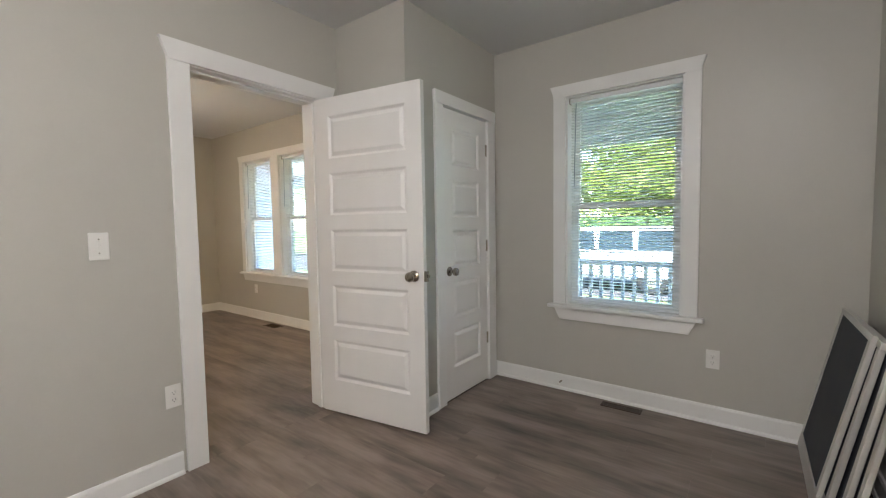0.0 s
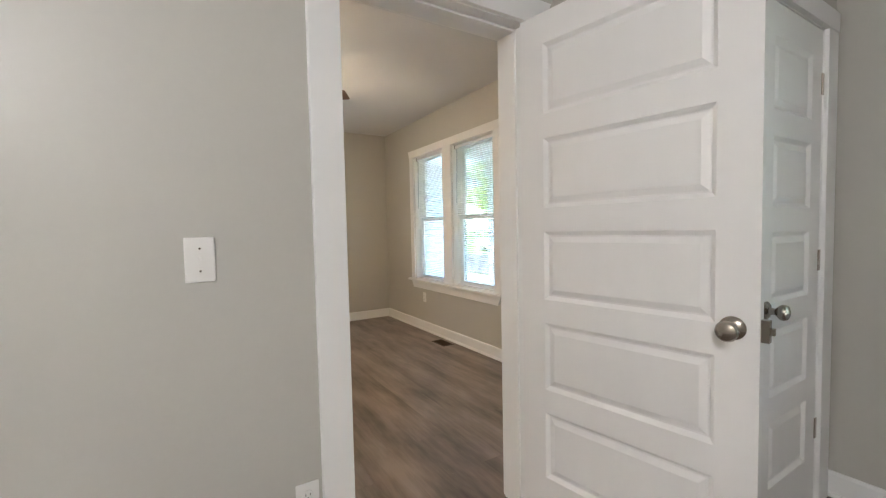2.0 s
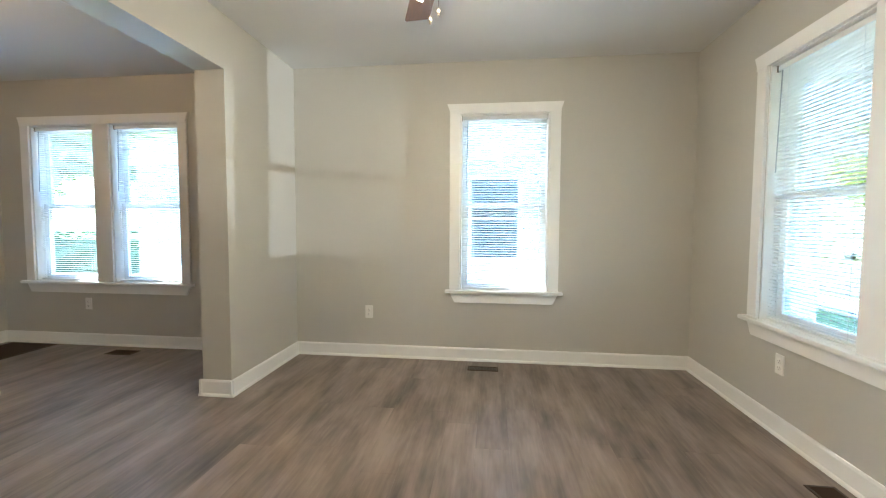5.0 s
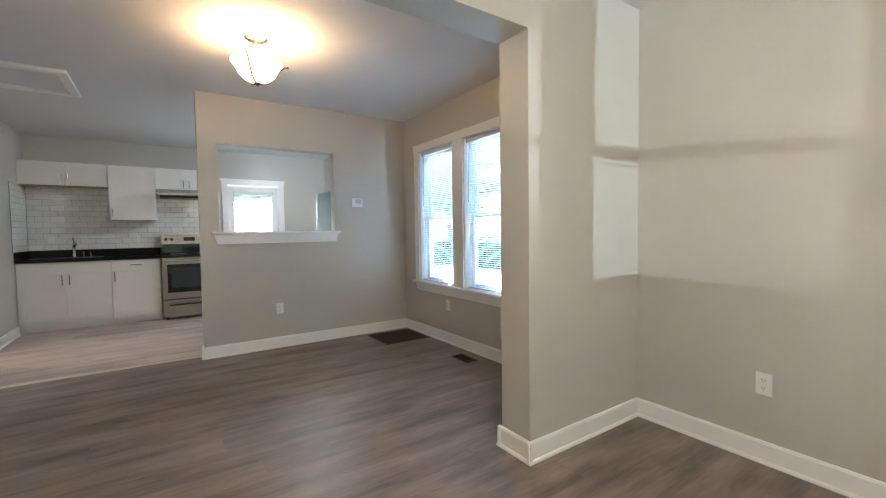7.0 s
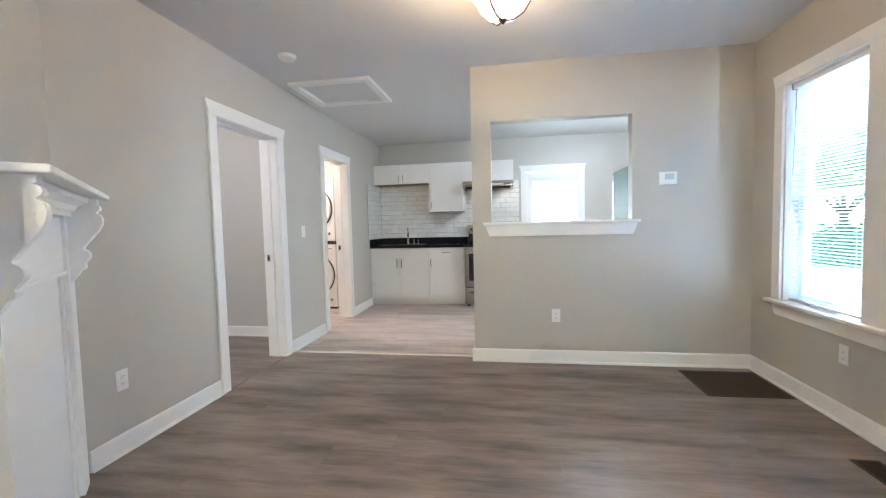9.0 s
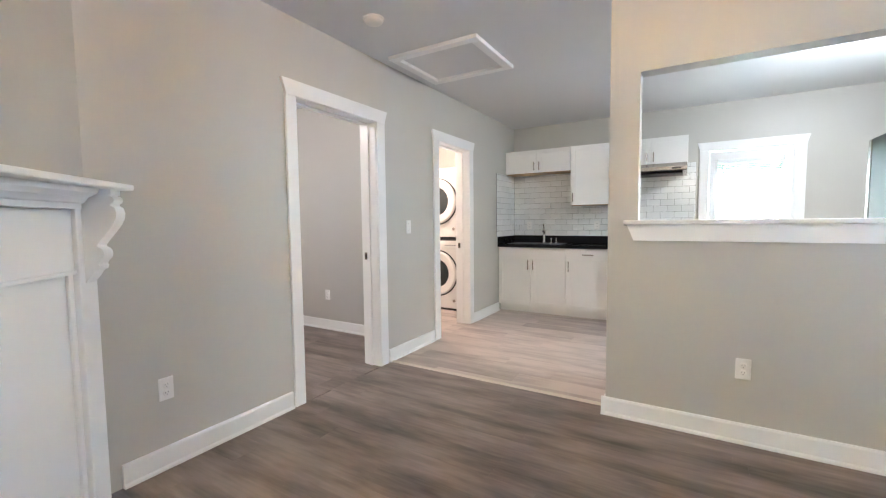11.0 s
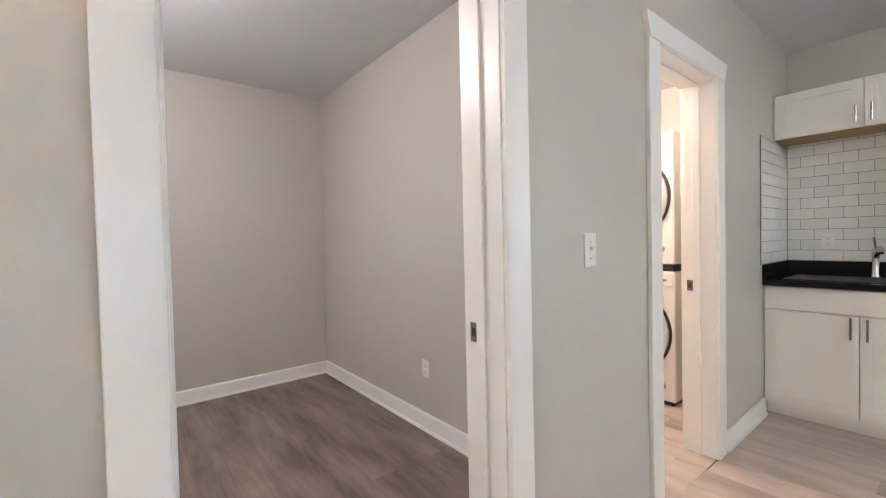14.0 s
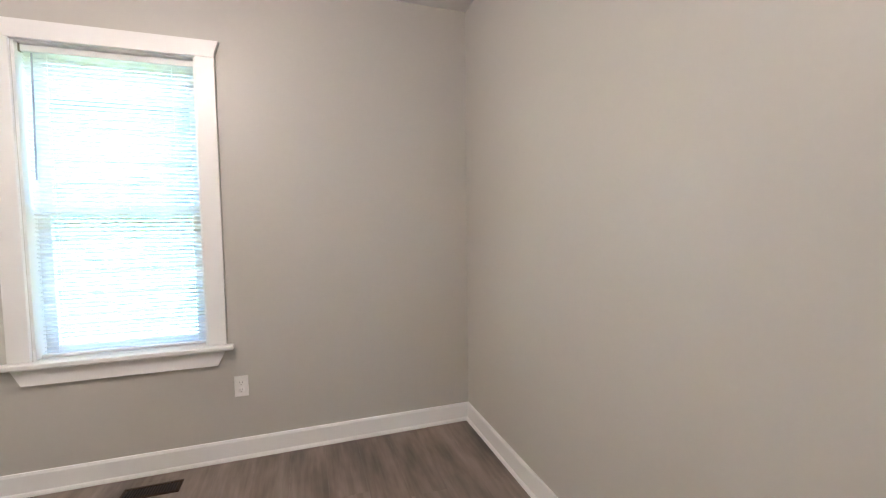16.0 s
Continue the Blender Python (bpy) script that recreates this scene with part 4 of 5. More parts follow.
def washer(m, label, name):
    root = thing(name, m, label, name.replace("_", " "))
    W, D, Z = 0.686, 0.74, 0.965
    part("body", boxes((0, W, -D, 0, 0.03, Z), bev=0.012), WASHERW, root)
    part("plinth", boxes((0.02, W - 0.02, -D + 0.03, -0.02, 0, 0.03)), BLACK, root)
    part("control_panel", boxes((0.015, W - 0.015, 0.0005, 0.012, Z - 0.105, Z - 0.012), bev=0.005), WASHERW, root)
    part("display", boxes((0.30, 0.40, 0.0125, 0.014, Z - 0.085, Z - 0.045)), BLACKGLASS, root)
    part("dial", lathe(bmesh.new(), [(0, 0), (0.030, 0), (0.028, 0.02), (0, 0.022)], 24, pose(0.52, 0.0122, Z - 0.063, -90, 0, 0)), CHROME, root, smooth=True)
    part("buttons", boxes(*[(0.05 + 0.035 * k, 0.075 + 0.035 * k, 0.0125, 0.0145, Z - 0.07, Z - 0.055) for k in range(5)]), mat("grey_buttons", (0.25, 0.25, 0.25), 0.4) if "grey_buttons" not in bpy.data.materials else bpy.data.materials["grey_buttons"], root)
    c = pose(W / 2, 0.0005, 0.515, -90, 0, 0)
    part("door_trim", lathe(bmesh.new(), [(0.322, 0), (0.322, 0.008), (0.306, 0.012), (0.306, 0)], 48, c), BLACK, root, "dark ring round the door", smooth=True)
    d = part("door", lathe(bmesh.new(), [(0.304, 0.0), (0.304, 0.028), (0.288, 0.042), (0.215, 0.046), (0.195, 0.034), (0.195, 0)], 48, c), WASHERW, root, "white round door", smooth=True)
    part("door_glass", lathe(bmesh.new(), [(0, 0.040), (0.12, 0.034), (0.195, 0.015)], 40, c), OVENGLASS, d, "dark glass porthole", smooth=True)
    part("badge", lathe(bmesh.new(), [(0, 0), (0.022, 0), (0.021, 0.003), (0, 0.003)], 20, pose(0.085, 0.0005, 0.14, -90, 0, 0)), CHROME, root)
    return root


# both face north (+y): front at y = -5.65
for z, nm, lb in ((0.0, "washing_machine", "white front-loading washing machine under the dryer"), (0.985, "tumble_dryer", "white front-loading dryer stacked on the washing machine")):
    w_ = washer(pose(-1.53, -5.65, z), lb, nm)
tagged(part("stacking_strip", boxes((-1.52, -0.86, -6.3, -5.66, 0.9655, 0.9845)), BLACK), "black stacking strip between washer and dryer", "stacking strip")


# ---- kitchen ----
def pull(parent, x, y, z, length, upright):
    bm = bmesh.new()
    d = Vector((0, 0, length / 2)) if upright else Vector((length / 2, 0, 0))
    p = Vector((x, y + 0.026, z))
    rod(bm, p - d, p + d, 0.0055, 10)
    for s in (-0.7, 0.7):
        rod(bm, Vector((x, y, z)) + d * s, p + d * s, 0.0045, 8)
    part("handle", bm, NICKEL, parent, "brushed nickel bar handle", smooth=True)


def shaker(parent, x0, x1, z0, z1, y, name="door", rail=0.055):
    """A framed front with a recessed middle, its back at y, facing +y."""
    t = 0.019
    bm = slab_with_holes(bmesh.new(), "y", y, y + t, x0, x1, z0, z1, [(x0 + rail, x1 - rail, z0 + rail, z1 - rail)] if rail else [])
    if rail:
        box(bm, x0 + rail - 0.001, x1 - rail + 0.001, y + 0.002, y + 0.010, z0 + rail - 0.001, z1 - rail + 0.001)
    return part(name, bm, CABINET, parent)


BY = -5.99      # face of the base cabinets
UY = -6.25      # face of the wall cabinets


def base_cabinet(x0, x1, doors, drawer, label):
    root = thing("base_cabinet", pose(0, 0, 0), label, "cabinet", "white kitchen base cabinets")
    yb = BY - 0.019
    part("carcass", boxes((x0, x1, SOUTH + 0.002, yb - 0.001, 0.095, 0.874)), CABINET, root)
    part("toe_kick", boxes((x0, x1, SOUTH + 0.002, yb - 0.06, 0.0, 0.0945)), CABINET, root)
    g = 0.0025
    d = shaker(root, x0 + g, x1 - g, 0.725, 0.868, yb, "drawer_front", 0)
    if drawer:
        pull(d, (x0 + x1) / 2, BY, 0.80, 0.13, False)
    n = len(doors)
    for k, side in enumerate(doors):
        a, b = x0 + (x1 - x0) * k / n, x0 + (x1 - x0) * (k + 1) / n
        dd = shaker(root, a + g, b - g, 0.105, 0.718, yb)
        pull(dd, (b - 0.035) if side > 0 else (a + 0.035), BY, 0.645, 0.13, True)


base_cabinet(-2.862, MW - 0.004, (1, -1), False, "white sink base cabinet with two shaker doors")
base_cabinet(-3.405, -2.864, (1,), True, "white base cabinet with one drawer and one shaker door")


def wall_cabinet(x0, x1, z0, z1, doors, label):
    root = thing("wall_cabinet", pose(0, 0, 0), label, "cabinet", "white kitchen wall cabinets")
    yb = UY - 0.019
    part("carcass", boxes((x0, x1, SOUTH + 0.002, yb - 0.001, z0 + 0.004, z1)), CABINET, root)
    part("underside", boxes((x0 + 0.004, x1 - 0.004, SOUTH + 0.004, yb - 0.004, z0 - 0.002, z0 + 0.0035)), RAWPLY, root, "bare plywood underside")
    g, n = 0.0025, len(doors)
    for k, side in enumerate(doors):
        a, b = x0 + (x1 - x0) * k / n, x0 + (x1 - x0) * (k + 1) / n
        dd = shaker(root, a + g, b - g, z0 + 0.002, z1 - 0.002, yb)
        pull(dd, (b - 0.035) if side > 0 else (a + 0.035), UY, z0 + (0.085 if n == 2 else 0.10), 0.11, True)


wall_cabinet(-2.846, MW - 0.004, 1.870, 2.175, (1, -1), "short white wall cabinet with two shaker doors")
wall_cabinet(-3.383, -2.848, 1.420, 2.175, (1,), "tall white wall cabinet with one shaker door")
wall_cabinet(-4.148, -3.385, 1.866, 2.175, (1, -1), "short white wall cabinet above the range hood")

hood = thing("range_hood", pose(0, 0, 0), "stainless steel under-cabinet range hood", "range hood")
bm = prism(bmesh.new(), [(SOUTH + 0.012, 1.862), (-6.16, 1.862), (-6.075, 1.812), (-6.075, 1.775), (-6.09, 1.768), (SOUTH + 0.012, 1.745)], "x", -4.145, -3.388)
part("canopy", bm, STEEL, hood)
for k in range(3):
    part("vent_slot", boxes((-3.80 + 0.10 * k - 0.045, -3.80 + 0.10 * k + 0.04, -6.157, -6.153, 1.838, 1.858)), HOLE_SHADE, hood)
part("filter", boxes((-4.10, -3.43, -6.45, -6.12, 1.740, 1.746)), BLACK, hood)
part("switch", boxes((-4.09, -4.0, -6.0748, -6.072, 1.785, 1.802)), BLACK, hood)

wt = thing("worktop", pose(0, 0, 0), "polished black granite worktop with a low upstand", "worktop")
part("slab", boxes((-3.408, MW - 0.001, SOUTH + 0.001, BY + 0.03, 0.876, 0.914), bev=0.004), GRANITE, wt)
part("upstand", boxes((-3.408, MW - 0.021, SOUTH + 0.012, SOUTH + 0.032, 0.9145, 1.012), bev=0.002), GRANITE, wt)
part("upstand", boxes((MW - 0.020, MW - 0.001, SOUTH + 0.012, BY + 0.028, 0.9145, 1.012), bev=0.002), GRANITE, wt)

sk = thing("sink", pose(-2.40, -6.27, 0.914), "dark stainless sink set in the worktop", "sink")
part("rim", boxes((-0.36, 0.36, -0.20, -0.185, 0.0004, 0.003), (-0.36, 0.36, 0.185, 0.20, 0.0004, 0.003), (-0.36, -0.345, -0.185, 0.185, 0.0004, 0.003), (0.345, 0.36, -0.185, 0.185, 0.0004, 0.003)), BLACK, sk)
# no hollow is cut; a flat black sheet stands for the basin
part("basin", boxes((-0.344, 0.344, -0.184, 0.184, 0.0003, 0.001)), BLACK, sk)

fc = thing("tap", pose(-2.43, -6.50, 0.9145), "chrome pull-out kitchen tap", "tap")
bm = lathe(bmesh.new(), [(0, 0), (0.026, 0), (0.026, 0.008), (0.020, 0.02), (0.018, 0.13), (0.020, 0.17), (0.014, 0.19), (0, 0.195)], 24)
part("body", bm, CHROME, fc, smooth=True)
bm = bmesh.new()
rod(bm, (0, 0, 0.135), (-0.03, 0.13, 0.195), 0.014, 16, 0.017)
rod(bm, (-0.03, 0.13, 0.195), (-0.034, 0.148, 0.165), 0.017, 16)
part("spout", bm, CHROME, fc, smooth=True)
bm = bmesh.new()
rod(bm, (0, 0, 0.19), (0.006, 0.02, 0.265), 0.006, 10, 0.008)
part("lever", bm, CHROME, fc, smooth=True)
for k, x in enumerate((-2.53, -2.60)):
    sp = thing("side_spray" if k else "soap_dispenser", pose(x, -6.50, 0.9145), "small chrome fitting beside the tap", "sink fitting")
    part("stem", lathe(bmesh.new(), [(0, 0), (0.022, 0), (0.020, 0.008), (0.010, 0.014), (0.009, 0.05), (0.016, 0.056), (0.016, 0.066), (0, 0.07)], 20), CHROME, sp, smooth=True)

# range
rg = thing("electric_range", pose(0, 0, 0), "stainless steel electric range with a black glass top", "range")
rx0, rx1, ry, rb = -4.172, -3.418, -5.88, SOUTH + 0.02
part("body", boxes((rx0 + 0.006, rx1 - 0.006, rb, ry - 0.035, 0.03, 0.895)), BLACK, rg)
part("cooktop", boxes((rx0, rx1, rb + 0.08, ry + 0.005, 0.896, 0.918), bev=0.006), BLACKGLASS, rg, "black glass cooktop")
for x, y, r in ((-3.62, -6.08, 0.10), (-3.97, -6.08, 0.085), (-3.62, -6.34, 0.075), (-3.97, -6.34, 0.10)):
    part("burner_ring", lathe(bmesh.new(), [(r, 0.9182), (r, 0.9188), (r - 0.006, 0.9188), (r - 0.006, 0.9182)], 40, pose(x, y, 0)), mat("burner_grey", (0.10, 0.10, 0.10), 0.3) if "burner_grey" not in bpy.data.materials else bpy.data.materials["burner_grey"], rg)
part("back_riser", boxes((rx0 + 0.012, rx1 - 0.012, rb, rb + 0.079, 0.896, 1.06), bev=0.004), BLACKGLASS, rg)
bg = part("control_panel", prism(bmesh.new(), [(rb, 1.061), (rb + 0.082, 1.061), (rb + 0.068, 1.20), (rb, 1.205)], "x", rx0 + 0.005, rx1 - 0.005), STEEL, rg)
part("display", boxes((-3.86, -3.71, rb + 0.074, rb + 0.080, 1.105, 1.165)), BLACKGLASS, bg)
for x in (-3.485, -3.555, -3.945, -4.02, -4.095):
    bm = lathe(bmesh.new(), [(0, 0), (0.025, 0), (0.024, 0.004), (0.018, 0.006), (0.016, 0.022), (0, 0.024)], 24, pose(x, rb + 0.074, 1.132, -84, 0, 0))
    part("dial", bm, BLACK, bg, "black control knob", smooth=True)
od = part("oven_door", boxes((rx0 + 0.003, rx1 - 0.003, ry - 0.034, ry, 0.292, 0.882), bev=0.005), STEEL, rg, "stainless oven door")
part("window_surround", boxes((rx0 + 0.065, rx1 - 0.065, ry + 0.0005, ry + 0.003, 0.385, 0.785), bev=0.001), BLACKGLASS, od)
part("window", boxes((rx0 + 0.115, rx1 - 0.115, ry + 0.0032, ry + 0.0045, 0.455, 0.735)), OVENGLASS, od, "dark oven window")
bm = bmesh.new()
rod(bm, (rx0 + 0.03, ry + 0.045, 0.838), (rx1 - 0.03, ry + 0.045, 0.838), 0.013, 16)
for x in (rx0 + 0.055, rx1 - 0.055):
    box(bm, x - 0.012, x + 0.012, ry, ry + 0.04, 0.828, 0.848)
part("handle", bm, CHROME, od, "bright steel bar handle", smooth=True)
dr = part("drawer", boxes((rx0 + 0.003, rx1 - 0.003, ry - 0.034, ry, 0.035, 0.284), bev=0.005), STEEL, rg, "stainless storage drawer")
# flat black strip painting the shadow line under the grip
part("grip_shade", boxes((rx0 + 0.08, rx1 - 0.08, ry + 0.0005, ry + 0.0015, 0.200, 0.222)), BLACK, dr)
part("drawer_grip", boxes((rx0 + 0.075, rx1 - 0.075, ry + 0.0005, ry + 0.020, 0.222, 0.238), bev=0.005), STEEL, dr)
# black strip filling the joint, its shade put in as colour
part("gap_shade", boxes((rx0 + 0.006, rx1 - 0.006, ry - 0.03, ry - 0.004, 0.283, 0.293)), BLACK, rg)
for x in (rx0 + 0.05, rx1 - 0.05):
    for y in (rb + 0.06, ry - 0.08):
        part("foot", boxes((x - 0.02, x + 0.02, y - 0.02, y + 0.02, 0, 0.0295)), BLACK, rg)

# cabinets behind the half wall, facing the range, and the fridge beside them
root = thing("base_cabinet", pose(0, 0, 0), "white base cabinet behind the half wall", "cabinet", "white kitchen base cabinets")
part("carcass", boxes((-5.08, -3.83, -4.19, PY0 - 0.002, 0.095, 0.874)), CABINET, root)
part("toe_kick", boxes((-5.08, -3.83, -4.13, PY0 - 0.002, 0, 0.0945)), CABINET, root)
for k in range(3):
    a, b = -5.08 + 0.4167 * k, -5.08 + 0.4167 * (k + 1)
    part("door", slab_with_holes(bmesh.new(), "y", -4.209, -4.191, a + 0.003, b - 0.003, 0.105, 0.868, []), CABINET, root)
wt2 = thing("worktop", pose(0, 0, 0), "polished black granite worktop behind the half wall", "worktop")
part("slab", boxes((-5.085, -3.80, -4.24, PY0 - 0.001, 0.876, 0.914), bev=0.004), GRANITE, wt2)
fr = thing("refrigerator", pose(0, 0, 0), "grey refrigerator standing beside the half wall", "refrigerator")
part("body", boxes((-5.85, -5.10, -4.22, PY0 - 0.03, 0.03, 1.69), bev=0.008), FRIDGE, fr)
part("door", boxes((-5.85, -5.10, -4.285, -4.225, 0.06, 1.16), bev=0.01), STEEL, fr)
part("freezer_door", boxes((-5.85, -5.10, -4.285, -4.225, 1.17, 1.69), bev=0.01), STEEL, fr)
part("plinth", boxes((-5.83, -5.12, -4.2, PY0 - 0.05, 0, 0.03)), BLACK, fr)
for z0, z1 in ((0.75, 1.12), (1.21, 1.5)):
    bm = bmesh.new()
    rod(bm, (-5.15, -4.325, z0), (-5.15, -4.325, z1), 0.011, 12)
    for z in (z0 + 0.02, z1 - 0.02):
        rod(bm, (-5.15, -4.285, z), (-5.15, -4.325, z), 0.008, 8)
    part("handle", bm, STEEL, fr, smooth=True)

# ---- mantelpiece on the chimney breast ----
mt = thing("fireplace_mantel", Matrix.Translation((CH.x, CH.y, 0)) @ Matrix.Rotation(math.atan2(cd.y, cd.x), 4, "Z"), "white painted mantelpiece with scrolled brackets and a boarded-up opening", "mantelpiece")
# local x runs along the breast from the east wall, local y = away from it is +y (into the room)
ML = CL - 0.03
part("shelf", boxes((0.035, ML + 0.01, 0.001, 0.21, 1.372, 1.396), bev=0.006), TRIM, mt)
part("bed_moulding", prism(bmesh.new(), [(0.001, 1.371), (0.150, 1.371), (0.144, 1.352), (0.110, 1.335), (0.096, 1.315), (0.085, 1.310), (0.085, 1.290), (0.001, 1.290)], "x", 0.17, ML - 0.13), TRIM, mt)
for x0, x1 in ((0.06, 0.168), (ML - 0.128, ML - 0.02)):
    p = part("pilaster", boxes((x0, x1, 0.001, 0.062, 0, 1.371), bev=0.004), TRIM, mt)
    xa, xb = (x1 + 0.0005, x1 + 0.032) if x0 > 0.5 else (x0 - 0.032, x0 - 0.0005)
    part("backing_strip", boxes((xa, xb, 0.001, 0.018, 0, 1.371), bev=0.003), TRIM, p)
    # scrolled bracket under the shelf
    prof = [(0.0625, 1.3705), (0.172, 1.3705), (0.172, 1.350), (0.162, 1.346)]
    prof += [(0.162 + 0.020 * math.sin(a), 1.328 + 0.018 * math.cos(a)) for a in (0.5, 1.0, 1.6, 2.2, 2.8)]
    prof += [(0.168, 1.306), (0.182, 1.296), (0.188, 1.275), (0.184, 1.250), (0.172, 1.225), (0.150, 1.195), (0.128, 1.168), (0.112, 1.145)]
    prof += [(0.108 + 0.026 * math.sin(a), 1.108 + 0.030 * math.cos(a)) for a in (0.2, 0.7, 1.2, 1.7, 2.2, 2.7)]
    prof += [(0.112, 1.068), (0.116, 1.060), (0.112, 1.046), (0.098, 1.040), (0.086, 1.020), (0.0625, 0.990)]
    part("bracket", prism(bmesh.new(), prof, "x", x0 + (0.03 if x0 > 0.5 else 0.012), x1 - (0.012 if x0 > 0.5 else 0.03)), TRIM, mt, "scroll-sawn bracket", smooth=True)
part("frieze_board", boxes((0.169, ML - 0.129, 0.001, 0.046, 1.035, 1.289), bev=0.003), TRIM, mt)
part("frieze_lip", boxes((0.170, ML - 0.130, 0.0465, 0.056, 1.033, 1.05), bev=0.003), TRIM, mt)
part("fire_board", boxes((0.169, ML - 0.129, 0.001, 0.026, 0, 1.034)), TRIM, mt, "flat white board over the old fireplace")
for a, b in ((0.169, 0.196), (ML - 0.156, ML - 0.129)):
    part("inner_trim", boxes((a, b, 0.0265, 0.040, 0, 1.033), bev=0.003), TRIM, mt)

# ---- window screens leaning in the front bedroom's corner ----
for k in range(4):
    W_, H_, T_ = 0.65 - 0.02 * (k % 2), 0.79 - 0.014 * k, 0.020
    m = pose(0.702 + 0.025 * k, 2.925 - 0.075 * k - W_, 0.0, 0, 0, 90) @ pose(0, 0, 0.002, 11.6 - 0.5 * k, 0, 0)
    s = thing("window_screen", m, "dark insect screen in a pale metal frame, leaning in the corner", "window screen", "leaning window screens")
    for nm, f in (("bottom_rail", (0, W_, -T_, 0, 0, 0.075)), ("top_rail", (0, W_, -T_, 0, H_ - 0.03, H_)), ("stile", (0, 0.04, -T_, 0, 0.075, H_ - 0.03)), ("stile", (W_ - 0.022, W_, -T_, 0, 0.075, H_ - 0.03))):
        part(nm, boxes(f, bev=0.003), ALU, s)
    part("mesh", boxes((0.04, W_ - 0.022, -0.012, -0.006, 0.075, H_ - 0.03)), SCREEN, s, "dark insect mesh")


# ---- outdoors ----
GZ = -0.60
structure("ground", boxes((-220, 220, -220, 220, GZ - 0.4, GZ)), GRASS, "mown lawn round the house", "ground")
structure("road", boxes((-200, 200, 10.5, 17.5, GZ + 0.004, GZ + 0.03)), ASPHALT, "grey asphalt street", "road")
structure("pavement", boxes((-200, 200, 8.3, 9.6, GZ + 0.004, GZ + 0.05)), CONCRETE, "pale concrete pavement", "pavement")
structure("driveway", boxes((-9.55, -6.2, -14, 8.3, GZ + 0.004, GZ + 0.04)), CONCRETE, "pale concrete drive beside the house", "driveway")
structure("far_drive", boxes((-15.5, -10.2, -16, -5.6, GZ + 0.004, GZ + 0.04)), CONCRETE, "pale concrete yard behind the neighbour's house", "driveway")
structure("foundation", boxes((WEST - OUT, EAST + OUT, SOUTH - OUT, NORTH + OUT, GZ, -0.03)), CONCRETE, "concrete foundation under the house", "foundation")

# porch
porch = thing("porch", pose(0, 0, 0), "white front porch with a railing and painted boards", "porch", kind="structure")
part("deck", boxes((WEST - OUT, EAST + OUT, NORTH + OUT + 0.002, 5.05, -0.22, -0.12)), DECK, porch)
part("porch_ceiling", boxes((WEST - OUT, EAST + OUT, NORTH + OUT + 0.002, 5.15, 2.40, 2.46)), EXTWHITE, porch)
part("beam", boxes((WEST - OUT, EAST + OUT, 4.82, 4.98, 2.10, 2.395)), EXTWHITE, porch)
part("porch_roof", boxes((WEST - 0.6, EAST + 0.6, NORTH + OUT + 0.002, 5.5, 2.47, 2.6)), ROOFM, porch)
for x in (-6.0, -2.9, -1.75, 1.0):
    part("column", boxes((x - 0.07, x + 0.07, 4.83, 4.97, -0.119, 2.099), bev=0.01), EXTWHITE, porch)
for a, b in ((-5.92, -2.98), (-1.67, 0.92)):
    rail = part("top_rail", boxes((a, b, 4.865, 4.935, 0.74, 0.80), bev=0.008), EXTWHITE, porch)
    part("bottom_rail", boxes((a, b, 4.875, 4.925, -0.02, 0.03)), EXTWHITE, rail)
    n = int((b - a) / 0.115)
    first = None
    for k in range(n):
        x = a + (k + 0.5) * (b - a) / n
        if first is None:
            first = part("baluster", boxes((-0.018, 0.018, -0.018, 0.018, 0.0305, 0.739)), EXTWHITE, rail, m=pose(x, 4.9, 0))
        else:
            again(first, pose(x, 4.9, 0))


